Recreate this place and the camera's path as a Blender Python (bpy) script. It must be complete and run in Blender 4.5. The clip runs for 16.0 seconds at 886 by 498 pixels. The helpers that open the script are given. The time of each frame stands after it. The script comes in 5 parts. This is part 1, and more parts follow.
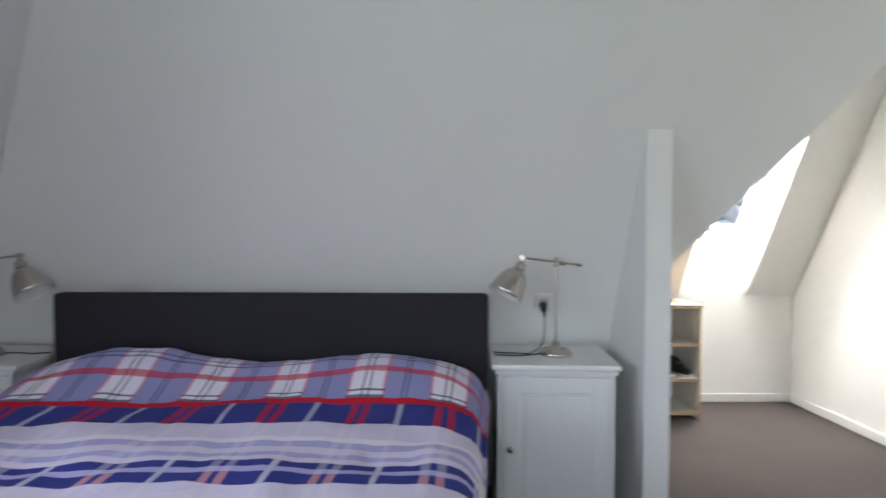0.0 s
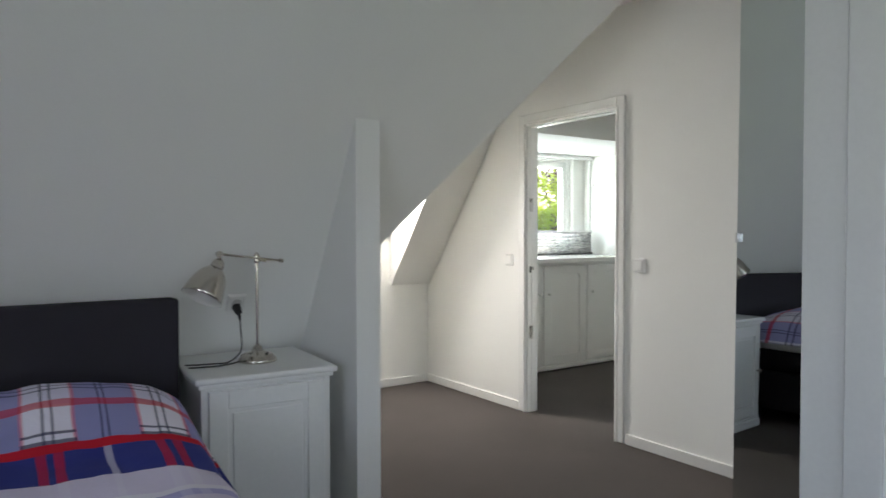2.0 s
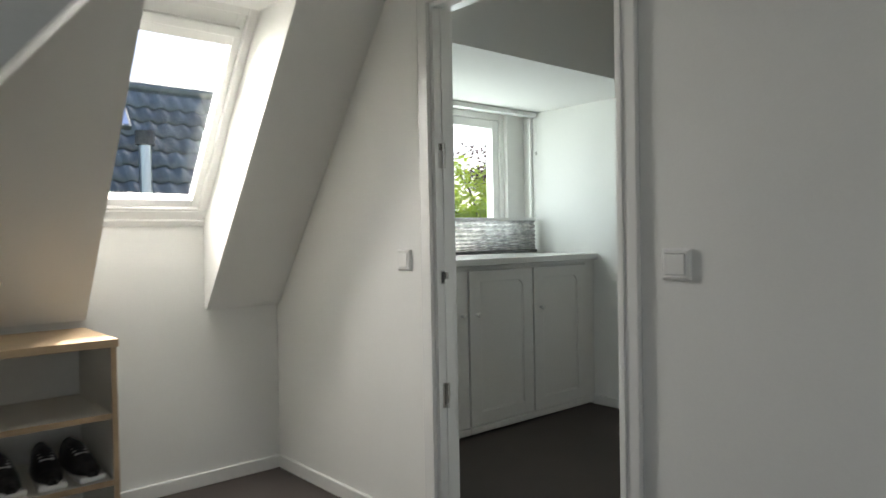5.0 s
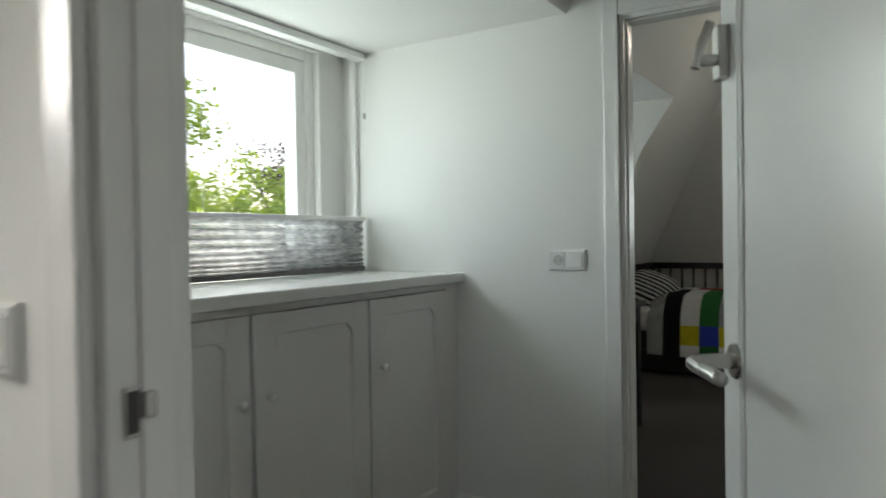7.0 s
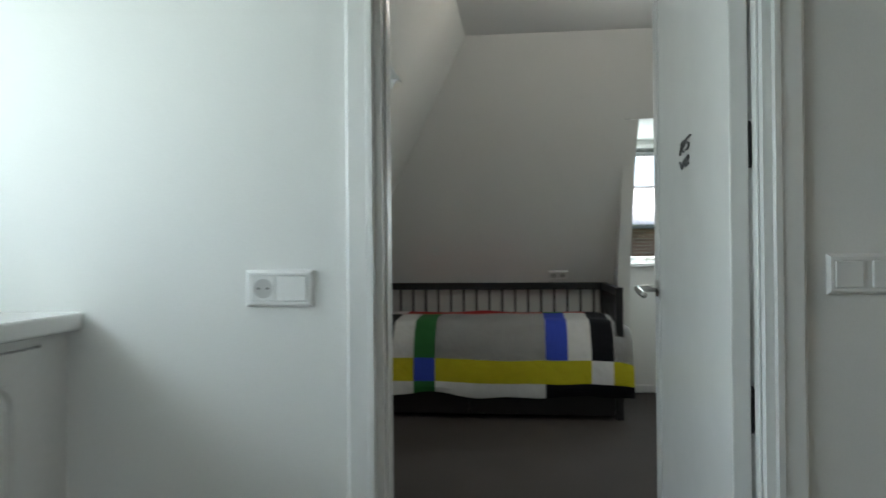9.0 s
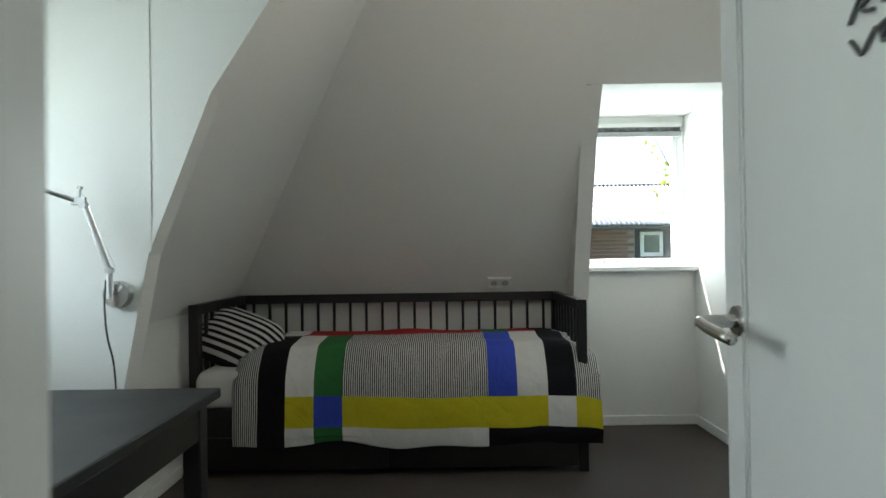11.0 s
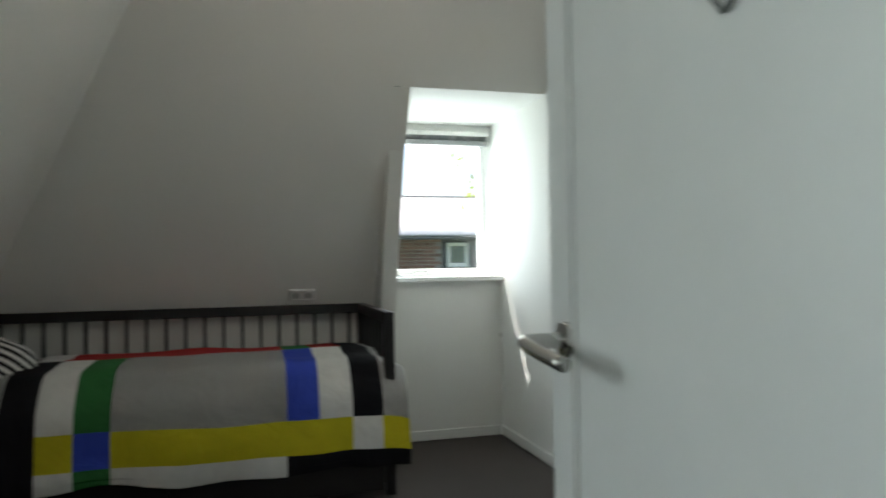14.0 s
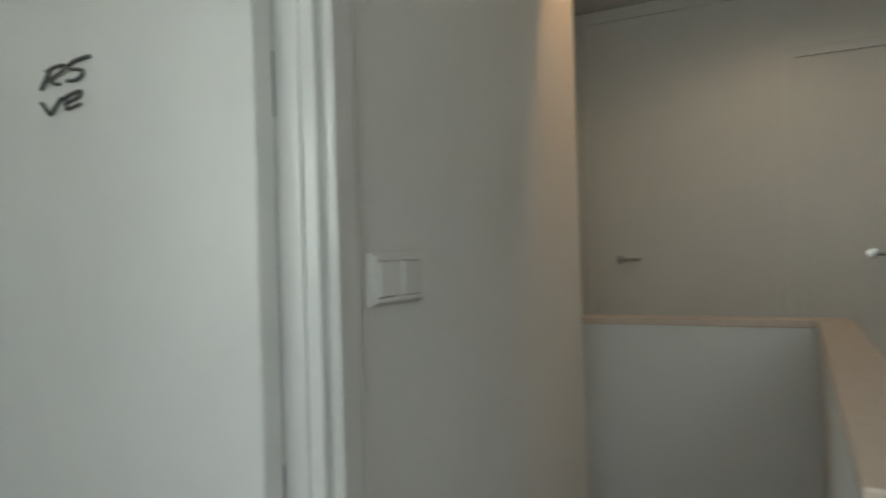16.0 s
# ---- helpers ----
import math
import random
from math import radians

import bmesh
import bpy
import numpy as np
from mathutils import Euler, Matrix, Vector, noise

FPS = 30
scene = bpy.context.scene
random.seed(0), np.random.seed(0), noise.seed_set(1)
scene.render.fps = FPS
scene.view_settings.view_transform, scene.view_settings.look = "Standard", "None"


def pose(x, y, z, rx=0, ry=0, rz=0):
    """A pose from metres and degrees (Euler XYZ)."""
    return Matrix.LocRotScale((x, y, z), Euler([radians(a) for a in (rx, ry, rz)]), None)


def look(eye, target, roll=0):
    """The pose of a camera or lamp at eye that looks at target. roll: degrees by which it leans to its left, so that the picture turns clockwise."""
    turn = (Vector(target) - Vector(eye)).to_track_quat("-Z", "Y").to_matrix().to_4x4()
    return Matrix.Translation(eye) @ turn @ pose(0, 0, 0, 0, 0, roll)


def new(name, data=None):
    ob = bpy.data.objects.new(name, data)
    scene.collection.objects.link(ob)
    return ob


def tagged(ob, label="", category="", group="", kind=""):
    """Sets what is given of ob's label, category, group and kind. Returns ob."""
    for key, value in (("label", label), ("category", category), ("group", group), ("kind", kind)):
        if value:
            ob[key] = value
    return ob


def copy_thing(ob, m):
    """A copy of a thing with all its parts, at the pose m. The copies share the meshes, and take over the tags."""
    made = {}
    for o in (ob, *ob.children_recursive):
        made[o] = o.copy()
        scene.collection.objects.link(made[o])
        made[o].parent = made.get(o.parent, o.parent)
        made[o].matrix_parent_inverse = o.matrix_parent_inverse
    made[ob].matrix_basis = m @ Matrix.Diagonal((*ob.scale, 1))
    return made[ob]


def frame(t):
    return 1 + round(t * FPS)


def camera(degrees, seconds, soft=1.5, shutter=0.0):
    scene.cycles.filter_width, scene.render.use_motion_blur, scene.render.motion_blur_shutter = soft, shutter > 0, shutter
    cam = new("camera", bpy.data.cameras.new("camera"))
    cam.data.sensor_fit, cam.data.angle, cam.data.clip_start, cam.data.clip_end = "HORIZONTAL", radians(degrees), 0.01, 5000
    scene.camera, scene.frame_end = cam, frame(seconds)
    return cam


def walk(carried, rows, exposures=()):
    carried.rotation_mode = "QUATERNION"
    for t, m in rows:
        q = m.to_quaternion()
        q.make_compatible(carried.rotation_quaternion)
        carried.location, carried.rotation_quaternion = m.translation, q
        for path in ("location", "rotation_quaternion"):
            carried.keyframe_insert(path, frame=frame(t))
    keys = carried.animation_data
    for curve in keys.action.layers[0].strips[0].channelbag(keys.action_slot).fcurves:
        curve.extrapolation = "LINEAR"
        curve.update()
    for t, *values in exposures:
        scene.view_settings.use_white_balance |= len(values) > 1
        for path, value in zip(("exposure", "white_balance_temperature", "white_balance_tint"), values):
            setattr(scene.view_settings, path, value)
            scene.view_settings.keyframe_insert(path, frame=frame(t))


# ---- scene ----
cam = camera(65.2, 16.0, shutter=0.5)
PATH = [
    (0, (-1.67, -2.613, 1.265), (-1.609, -0.614, 1.217), 0.3),
    (0.5, (-1.793, -2.608, 1.278), (-1.364, -0.655, 1.226), 0.3),
    (0.8, (-1.91, -2.568, 1.295), (-1.296, -0.665, 1.239), -0.2),
    (1, (-1.914, -2.55, 1.262), (-1.208, -0.679, 1.216), 0.1),
    (1.5, (-1.992, -2.403, 1.256), (-1.043, -0.643, 1.209), 0.0),
    (2, (-2.041, -2.262, 1.245), (-0.902, -0.619, 1.192), -0.1),
    (2.3, (-2.035, -2.144, 1.213), (-0.819, -0.557, 1.158), 0.2),
    (2.5, (-1.979, -2.031, 1.204), (-0.732, -0.468, 1.153), -0.3),
    (2.7, (-1.912, -1.916, 1.209), (-0.646, -0.369, 1.149), -0.7),
    (3, (-1.811, -1.785, 1.141), (-0.535, -0.245, 1.096), -0.7),
    (3.2, (-1.707, -1.679, 1.132), (-0.428, -0.143, 1.08), -0.6),
    (3.75, (-1.3, -1.44, 1.13), (-0.02, 0.1, 1.085), -0.7),
    (4.5, (-0.82, -0.93, 1.13), (0.48, 0.58, 1.09), -1.0),
    (5.3, (-0.302, -0.414, 1.129), (1.014, 1.091, 1.095), -1.2),
    (5.5, (-0.177, -0.264, 1.129), (1.163, 1.22, 1.096), -1.2),
    (6, (0.141, 0.095, 1.157), (1.573, 1.49, 1.128), -1.3),
    (6.2, (0.273, 0.242, 1.14), (1.767, 1.571, 1.118), -1.1),
    (6.5, (0.445, 0.406, 1.139), (2.026, 1.631, 1.111), -1.0),
    (7, (0.747, 0.682, 1.139), (2.438, 1.75, 1.11), -0.9),
    (7.5, (0.99, 0.903, 1.146), (2.812, 1.727, 1.129), 0.5),
    (7.8, (1.123, 0.966, 1.119), (2.993, 1.675, 1.136), -0.3),
    (8, (1.269, 1.019, 1.125), (3.16, 1.669, 1.14), -0.4),
    (8.5, (1.534, 1.11, 1.129), (3.482, 1.56, 1.141), -0.5),
    (9, (1.782, 1.179, 1.123), (3.77, 1.396, 1.136), -0.5),
    (9.6, (2.151, 1.239, 1.128), (4.151, 1.225, 1.137), -0.7),
    (11.8, (3.265, 1.172, 1.117), (5.264, 1.21, 1.155), -0.9),
    (12, (3.334, 1.156, 1.124), (5.332, 1.219, 1.159), -0.8),
    (12.5, (3.382, 1.187, 1.104), (5.379, 1.293, 1.158), -0.8),
    (13, (3.398, 1.191, 1.1), (5.395, 1.277, 1.159), -0.6),
    (13.5, (3.318, 1.163, 1.117), (5.31, 0.988, 1.166), -0.5),
    (13.6, (3.284, 1.158, 1.115), (5.268, 0.914, 1.166), -0.8),
    (14, (3.175, 1.163, 1.115), (5.101, 0.627, 1.158), -0.9),
    (14.5, (2.972, 1.206, 1.142), (4.752, 0.293, 1.17), -1.1),
    (15, (2.815, 1.281, 1.155), (4.357, 0.007, 1.17), -1.3),
    (15.2, (2.809, 1.29, 1.143), (4.244, -0.103, 1.152), -1.7),
    (15.5, (2.731, 1.371, 1.143), (3.961, -0.206, 1.144), -0.6),
    (15.7, (2.724, 1.387, 1.142), (3.837, -0.274, 1.114), -1.2),
    (16, (2.688, 1.425, 1.11), (3.594, -0.359, 1.125), -1.7),
]
EXPOSURES = [(0.0, 2.65, 6500, 15), (1.0, 2.1, 6550, 14), (2.0, 1.95, 6600, 13), (3.2, 1.85, 6650, 13), (5.3, 1.0, 6600, 11), (7.0, 0.85, 6600, 11), (8.5, 1.25, 6350, 10), (9.5, 1.4, 6150, 10),
             (12.0, 1.68, 6400, 9), (13.5, 1.6, 6350, 9), (14.5, 1.05, 6450, 10), (15.2, 1.0, 6500, 11), (16.0, 1.3, 6750, 12)]
walk(cam, [(t, look(e, g, r)) for t, e, g, r in PATH], EXPOSURES)

# ---- world, sun, large lights ----
SUN = Vector((-0.59, -0.605, -1.0)).normalized()
world = bpy.data.worlds.new("world")
scene.world = world
world.use_nodes = True
wn = world.node_tree
sky = wn.nodes.new("ShaderNodeTexSky")
sky.sky_type = "NISHITA"
sky.sun_disc = False
sky.sun_elevation = radians(50)
sky.sun_rotation = radians(45)
sky.air_density, sky.dust_density = 1.0, 2.0
wn.links.new(sky.outputs[0], wn.nodes["Background"].inputs[0])
wn.nodes["Background"].inputs[1].default_value = 0.15


def lamp(name, kind, m, energy, color=(1, 1, 1), size=None):
    data = bpy.data.lights.new(name, kind)
    data.energy, data.color = energy, color
    if size and kind == "AREA":
        data.shape, data.size, data.size_y = "RECTANGLE", size[0], size[1]
    elif size:
        data.shadow_soft_size = size
    ob = new(name, data)
    ob.matrix_world = m
    return ob


sun = lamp("sun", "SUN", look((0, 0, 0), SUN), 5.0, (1.0, 0.95, 0.87))
sun.data.angle = radians(0.5)
SKYC = (0.87, 1.0, 0.99)
# the sky's light in the window openings
lamp("landing_window_light", "AREA", look((2.2, 2.98, 1.5), (2.2, 2.0, 1.3)), 12.5, SKYC, (1.5, 0.95))
lamp("desk_dormer_light", "AREA", look((4.62, 2.98, 1.5), (4.62, 2.0, 1.3)), 5.5, SKYC, (0.8, 0.9))
lamp("side_window_light", "AREA", look((7.85, -0.06, 1.5), (7.0, -0.06, 1.3)), 6.5, SKYC, (0.6, 0.9))
lamp("roof_window_light", "AREA", look((0.5, 2.42, 1.75), (0.35, 1.2, 0.6)), 14, (1.0, 0.98, 0.91), (0.34, 0.66))
lamp("bedroom_window_light", "AREA", look((-4.1, -2.3, 1.5), (-2.9, -2.1, 1.25)), 8.0, (0.88, 0.96, 1.10), (1.45, 1.1))
lamp("back_window_light", "AREA", look((-1.6, -4.67, 1.45), (-1.6, 0, 1.3)), 4.0, (0.95, 0.98, 1.04), (2.2, 1.2))
# warm lamps
down = lamp("landing_downlight_light", "SPOT", look((3.15, -0.44, 2.50), (3.2, -0.42, 0)), 22, (1.0, 0.55, 0.22), 0.03)
down.data.spot_size, down.data.spot_blend = radians(32), 0.7
# added fill that brightens the far landing; no such lamp is known
far = lamp("landing_far_fill", "SPOT", look((2.75, -1.6, 2.50), (2.75, -1.62, 0)), 5.5, (1.0, 0.80, 0.56), 0.04)
far.data.spot_size, far.data.spot_blend = radians(165), 0.6
for y in (0.66, 0.78):
    lamp("ceiling_lamp_light", "POINT", pose(5.25, y, 2.40), 1.5, (1.0, 0.92, 0.80), 0.025)


# ---- materials ----
def nodes_of(name):
    m = bpy.data.materials.new(name)
    m.use_nodes = True
    return m, m.node_tree, m.node_tree.nodes["Principled BSDF"]


def mat(name, color, rough=0.5, metal=0.0, grain=60.0, bump=0.08, vary=0.06, blot=2.0, spec=0.5, coat=0.0, transmission=0.0, random_obj=0.0):
    m, nt, b = nodes_of(name)
    L, N = nt.links.new, nt.nodes.new
    b.inputs["Metallic"].default_value = metal
    b.inputs["Specular IOR Level"].default_value = spec
    b.inputs["Coat Weight"].default_value = coat
    co = N("ShaderNodeTexCoord")
    big, fine = N("ShaderNodeTexNoise"), N("ShaderNodeTexNoise")
    big.inputs["Scale"].default_value = blot
    big.inputs["Detail"].default_value = 4
    fine.inputs["Scale"].default_value = grain
    fine.inputs["Detail"].default_value = 5
    L(co.outputs["Object"], big.inputs["Vector"])
    L(co.outputs["Object"], fine.inputs["Vector"])
    mixn = N("ShaderNodeMath")
    mixn.operation = "ADD"
    L(big.outputs["Fac"], mixn.inputs[0])
    L(fine.outputs["Fac"], mixn.inputs[1])
    ramp = N("ShaderNodeMapRange")
    ramp.inputs["From Min"].default_value, ramp.inputs["From Max"].default_value = 0.6, 1.4
    ramp.inputs["To Min"].default_value, ramp.inputs["To Max"].default_value = 1 - vary, 1 + vary
    L(mixn.outputs[0], ramp.inputs["Value"])
    mul = N("ShaderNodeVectorMath")
    mul.operation = "SCALE"
    mul.inputs[0].default_value = color
    L(ramp.outputs[0], mul.inputs["Scale"])
    out = mul.outputs[0]
    if random_obj:
        info = N("ShaderNodeObjectInfo")
        r2 = N("ShaderNodeMapRange")
        r2.inputs["To Min"].default_value, r2.inputs["To Max"].default_value = 1 - random_obj, 1 + random_obj
        L(info.outputs["Random"], r2.inputs["Value"])
        m2 = N("ShaderNodeVectorMath")
        m2.operation = "SCALE"
        L(out, m2.inputs[0])
        L(r2.outputs[0], m2.inputs["Scale"])
        out = m2.outputs[0]
    L(out, b.inputs["Base Color"])
    rr = N("ShaderNodeMapRange")
    rr.inputs["To Min"].default_value, rr.inputs["To Max"].default_value = rough * 0.8, min(rough * 1.2, 1)
    L(big.outputs["Fac"], rr.inputs["Value"])
    L(rr.outputs[0], b.inputs["Roughness"])
    if bump:
        bp = N("ShaderNodeBump")
        bp.inputs["Strength"].default_value = bump
        bp.inputs["Distance"].default_value = 0.004
        L(fine.outputs["Fac"], bp.inputs["Height"])
        L(bp.outputs[0], b.inputs["Normal"])
    return m


def glass_mat(name, tint=(1, 1, 1)):
    m, nt, b = nodes_of(name)
    L, N = nt.links.new, nt.nodes.new
    tr, gl, mx = N("ShaderNodeBsdfTransparent"), N("ShaderNodeBsdfGlossy"), N("ShaderNodeMixShader")
    tr.inputs["Color"].default_value = (*tint, 1)
    gl.inputs["Roughness"].default_value = 0.02
    mx.inputs[0].default_value = 0.045
    L(tr.outputs[0], mx.inputs[1])
    L(gl.outputs[0], mx.inputs[2])
    L(mx.outputs[0], nt.nodes["Material Output"].inputs[0])
    return m


def leaf_mat(name, color):
    m = mat(name, color, 0.6, grain=6, bump=0, vary=0.45, blot=1.2)
    nt = m.node_tree
    b = nt.nodes["Principled BSDF"]
    tl, mx = nt.nodes.new("ShaderNodeBsdfTranslucent"), nt.nodes.new("ShaderNodeMixShader")
    src = b.inputs["Base Color"].links[0].from_socket
    nt.links.new(src, tl.inputs["Color"])
    mx.inputs[0].default_value = 0.8
    nt.links.new(b.outputs[0], mx.inputs[1])
    nt.links.new(tl.outputs[0], mx.inputs[2])
    nt.links.new(mx.outputs[0], nt.nodes["Material Output"].inputs[0])
    return m


def glow(name, color, strength):
    m, nt, b = nodes_of(name)
    b.inputs["Base Color"].default_value = (*color, 1)
    b.inputs["Emission Color"].default_value = (*color, 1)
    b.inputs["Emission Strength"].default_value = strength
    return m


WALL = mat("white_wall_paint", (0.80, 0.80, 0.775), 0.75, grain=180, bump=0.10, vary=0.025, blot=1.3, spec=0.3)
CEIL = mat("white_ceiling_paint", (0.80, 0.80, 0.78), 0.8, grain=180, bump=0.06, vary=0.02, spec=0.25)
GLOSS = mat("white_gloss_paint", (0.80, 0.80, 0.78), 0.24, grain=12, bump=0.02, vary=0.02, blot=3)
SATIN = mat("white_satin_paint", (0.78, 0.78, 0.76), 0.38, grain=60, bump=0.04, vary=0.03, blot=4)
FRAME = mat("white_window_paint", (0.82, 0.82, 0.80), 0.3, grain=40, bump=0.02, vary=0.02)
PLASTIC = mat("white_plastic", (0.82, 0.82, 0.80), 0.25, bump=0.0, vary=0.01)
STEEL = mat("brushed_steel", (0.55, 0.54, 0.52), 0.28, 1.0, grain=300, bump=0.03, vary=0.05)
NICKEL = mat("satin_nickel", (0.58, 0.54, 0.49), 0.18, 1.0, grain=200, bump=0.02, vary=0.04)
ALU = mat("aluminium", (0.55, 0.56, 0.57), 0.3, 1.0, grain=200, bump=0.02, vary=0.04)
BLACK = mat("black_rubber", (0.015, 0.015, 0.016), 0.5, bump=0.02, vary=0.1)
DARKBED = mat("black_brown_wood", (0.008, 0.007, 0.008), 0.42, grain=90, bump=0.05, vary=0.25, blot=6)
DESKM = mat("black_desk_top", (0.014, 0.015, 0.015), 0.5, grain=120, bump=0.05, vary=0.2, blot=5, spec=0.35)
HEADM = mat("charcoal_upholstery", (0.032, 0.030, 0.038), 0.85, grain=900, bump=0.35, vary=0.12, blot=3, spec=0.2)
BASEM = mat("black_boxspring_fabric", (0.012, 0.012, 0.014), 0.9, grain=900, bump=0.3, vary=0.15, spec=0.2)
SHEET = mat("white_sheet_cotton", (0.72, 0.71, 0.69), 0.85, grain=400, bump=0.12, vary=0.04, blot=5, spec=0.2)
BIRCH = mat("pale_birch_wood", (0.55, 0.40, 0.25), 0.45, grain=30, bump=0.05, vary=0.12, blot=8)
BIRCHEDGE = mat("birch_edge", (0.50, 0.36, 0.22), 0.5, grain=60, bump=0.05, vary=0.15, blot=12)
SHELFIN = mat("shelf_white", (0.78, 0.75, 0.68), 0.5, bump=0.02, vary=0.03)
LAMPIN = mat("lamp_shade_inside", (0.75, 0.74, 0.70), 0.4, bump=0.0, vary=0.02)
GLASS = glass_mat("window_glass")
MIRROR = mat("mirror_silver", (0.72, 0.76, 0.76), 0.003, 1.0, bump=0.0, vary=0.005)
BULB = glow("lit_bulb", (1.0, 0.75, 0.42), 14.0)
CAPM = mat("pale_stained_capping", (0.68, 0.57, 0.48), 0.45, grain=40, bump=0.05, vary=0.08)
INK = mat("grey_letter_metal", (0.16, 0.16, 0.16), 0.4, 0.5, bump=0.02, vary=0.1)
# near-black that paints the shade inside small holes
HOLESHADE = mat("hole_shade", (0.05, 0.05, 0.05), 0.6, bump=0, vary=0.02)


def carpet_mat():
    m = mat("taupe_carpet", (0.085, 0.074, 0.070), 0.95, grain=260, bump=0.9, vary=0.22, blot=1.6, spec=0.1)
    return m


CARPET = carpet_mat()


def math_node(nt, op, a, b=None, clamp=False):
    n = nt.nodes.new("ShaderNodeMath")
    n.operation, n.use_clamp = op, clamp
    for i, v in enumerate((a, b)):
        if v is None:
            continue
        if isinstance(v, (int, float)):
            n.inputs[i].default_value = v
        else:
            nt.links.new(v, n.inputs[i])
    return n.outputs[0]


def fabric_finish(nt, b, weave=700.0, wrinkle=6.0, strength=0.25):
    N, L = nt.nodes.new, nt.links.new
    co = N("ShaderNodeTexCoord")
    w, k = N("ShaderNodeTexNoise"), N("ShaderNodeTexNoise")
    w.inputs["Scale"].default_value, k.inputs["Scale"].default_value = weave, wrinkle
    k.inputs["Detail"].default_value, k.inputs["Distortion"].default_value = 3, 1.2
    L(co.outputs["Object"], w.inputs["Vector"])
    L(co.outputs["Object"], k.inputs["Vector"])
    b1, b2 = N("ShaderNodeBump"), N("ShaderNodeBump")
    b1.inputs["Strength"].default_value, b1.inputs["Distance"].default_value = strength, 0.03
    b2.inputs["Strength"].default_value, b2.inputs["Distance"].default_value = 0.15, 0.002
    L(k.outputs["Fac"], b1.inputs["Height"])
    L(w.outputs["Fac"], b2.inputs["Height"])
    L(b1.outputs[0], b2.inputs["Normal"])
    L(b2.outputs[0], b.inputs["Normal"])
    b.inputs["Roughness"].default_value = 0.85
    b.inputs["Specular IOR Level"].default_value = 0.2


def cloth(name, color, strength=0.45):
    m, nt, b = nodes_of(name)
    n = nt.nodes.new("ShaderNodeTexNoise")
    n.inputs["Scale"].default_value = 14
    co = nt.nodes.new("ShaderNodeTexCoord")
    nt.links.new(co.outputs["Object"], n.inputs["Vector"])
    r = nt.nodes.new("ShaderNodeMapRange")
    r.inputs["To Min"].default_value, r.inputs["To Max"].default_value = 0.9, 1.1
    nt.links.new(n.outputs["Fac"], r.inputs["Value"])
    s = nt.nodes.new("ShaderNodeVectorMath")
    s.operation = "SCALE"
    s.inputs[0].default_value = color
    nt.links.new(r.outputs[0], s.inputs["Scale"])
    nt.links.new(s.outputs[0], b.inputs["Base Color"])
    fabric_finish(nt, b, strength=strength)
    return m


def striped(name, axis, period, dark=(0.02, 0.02, 0.022), light=(0.68, 0.67, 0.65), duty=0.5, turn=0.0, space="Object"):
    m, nt, b = nodes_of(name)
    co = nt.nodes.new("ShaderNodeTexCoord")
    mp = nt.nodes.new("ShaderNodeMapping")
    mp.inputs["Rotation"].default_value = (0, 0, turn)
    nt.links.new(co.outputs[space], mp.inputs["Vector"])
    sp = nt.nodes.new("ShaderNodeSeparateXYZ")
    nt.links.new(mp.outputs[0], sp.inputs[0])
    f = math_node(nt, "FRACT", math_node(nt, "DIVIDE", sp.outputs[axis], period))
    g = math_node(nt, "LESS_THAN", f, duty)
    mx = nt.nodes.new("ShaderNodeMix")
    mx.data_type = "RGBA"
    nt.links.new(g, mx.inputs["Factor"])
    mx.inputs[6].default_value, mx.inputs[7].default_value = (*light, 1), (*dark, 1)
    nt.links.new(mx.outputs[2], b.inputs["Base Color"])
    fabric_finish(nt, b)
    return m


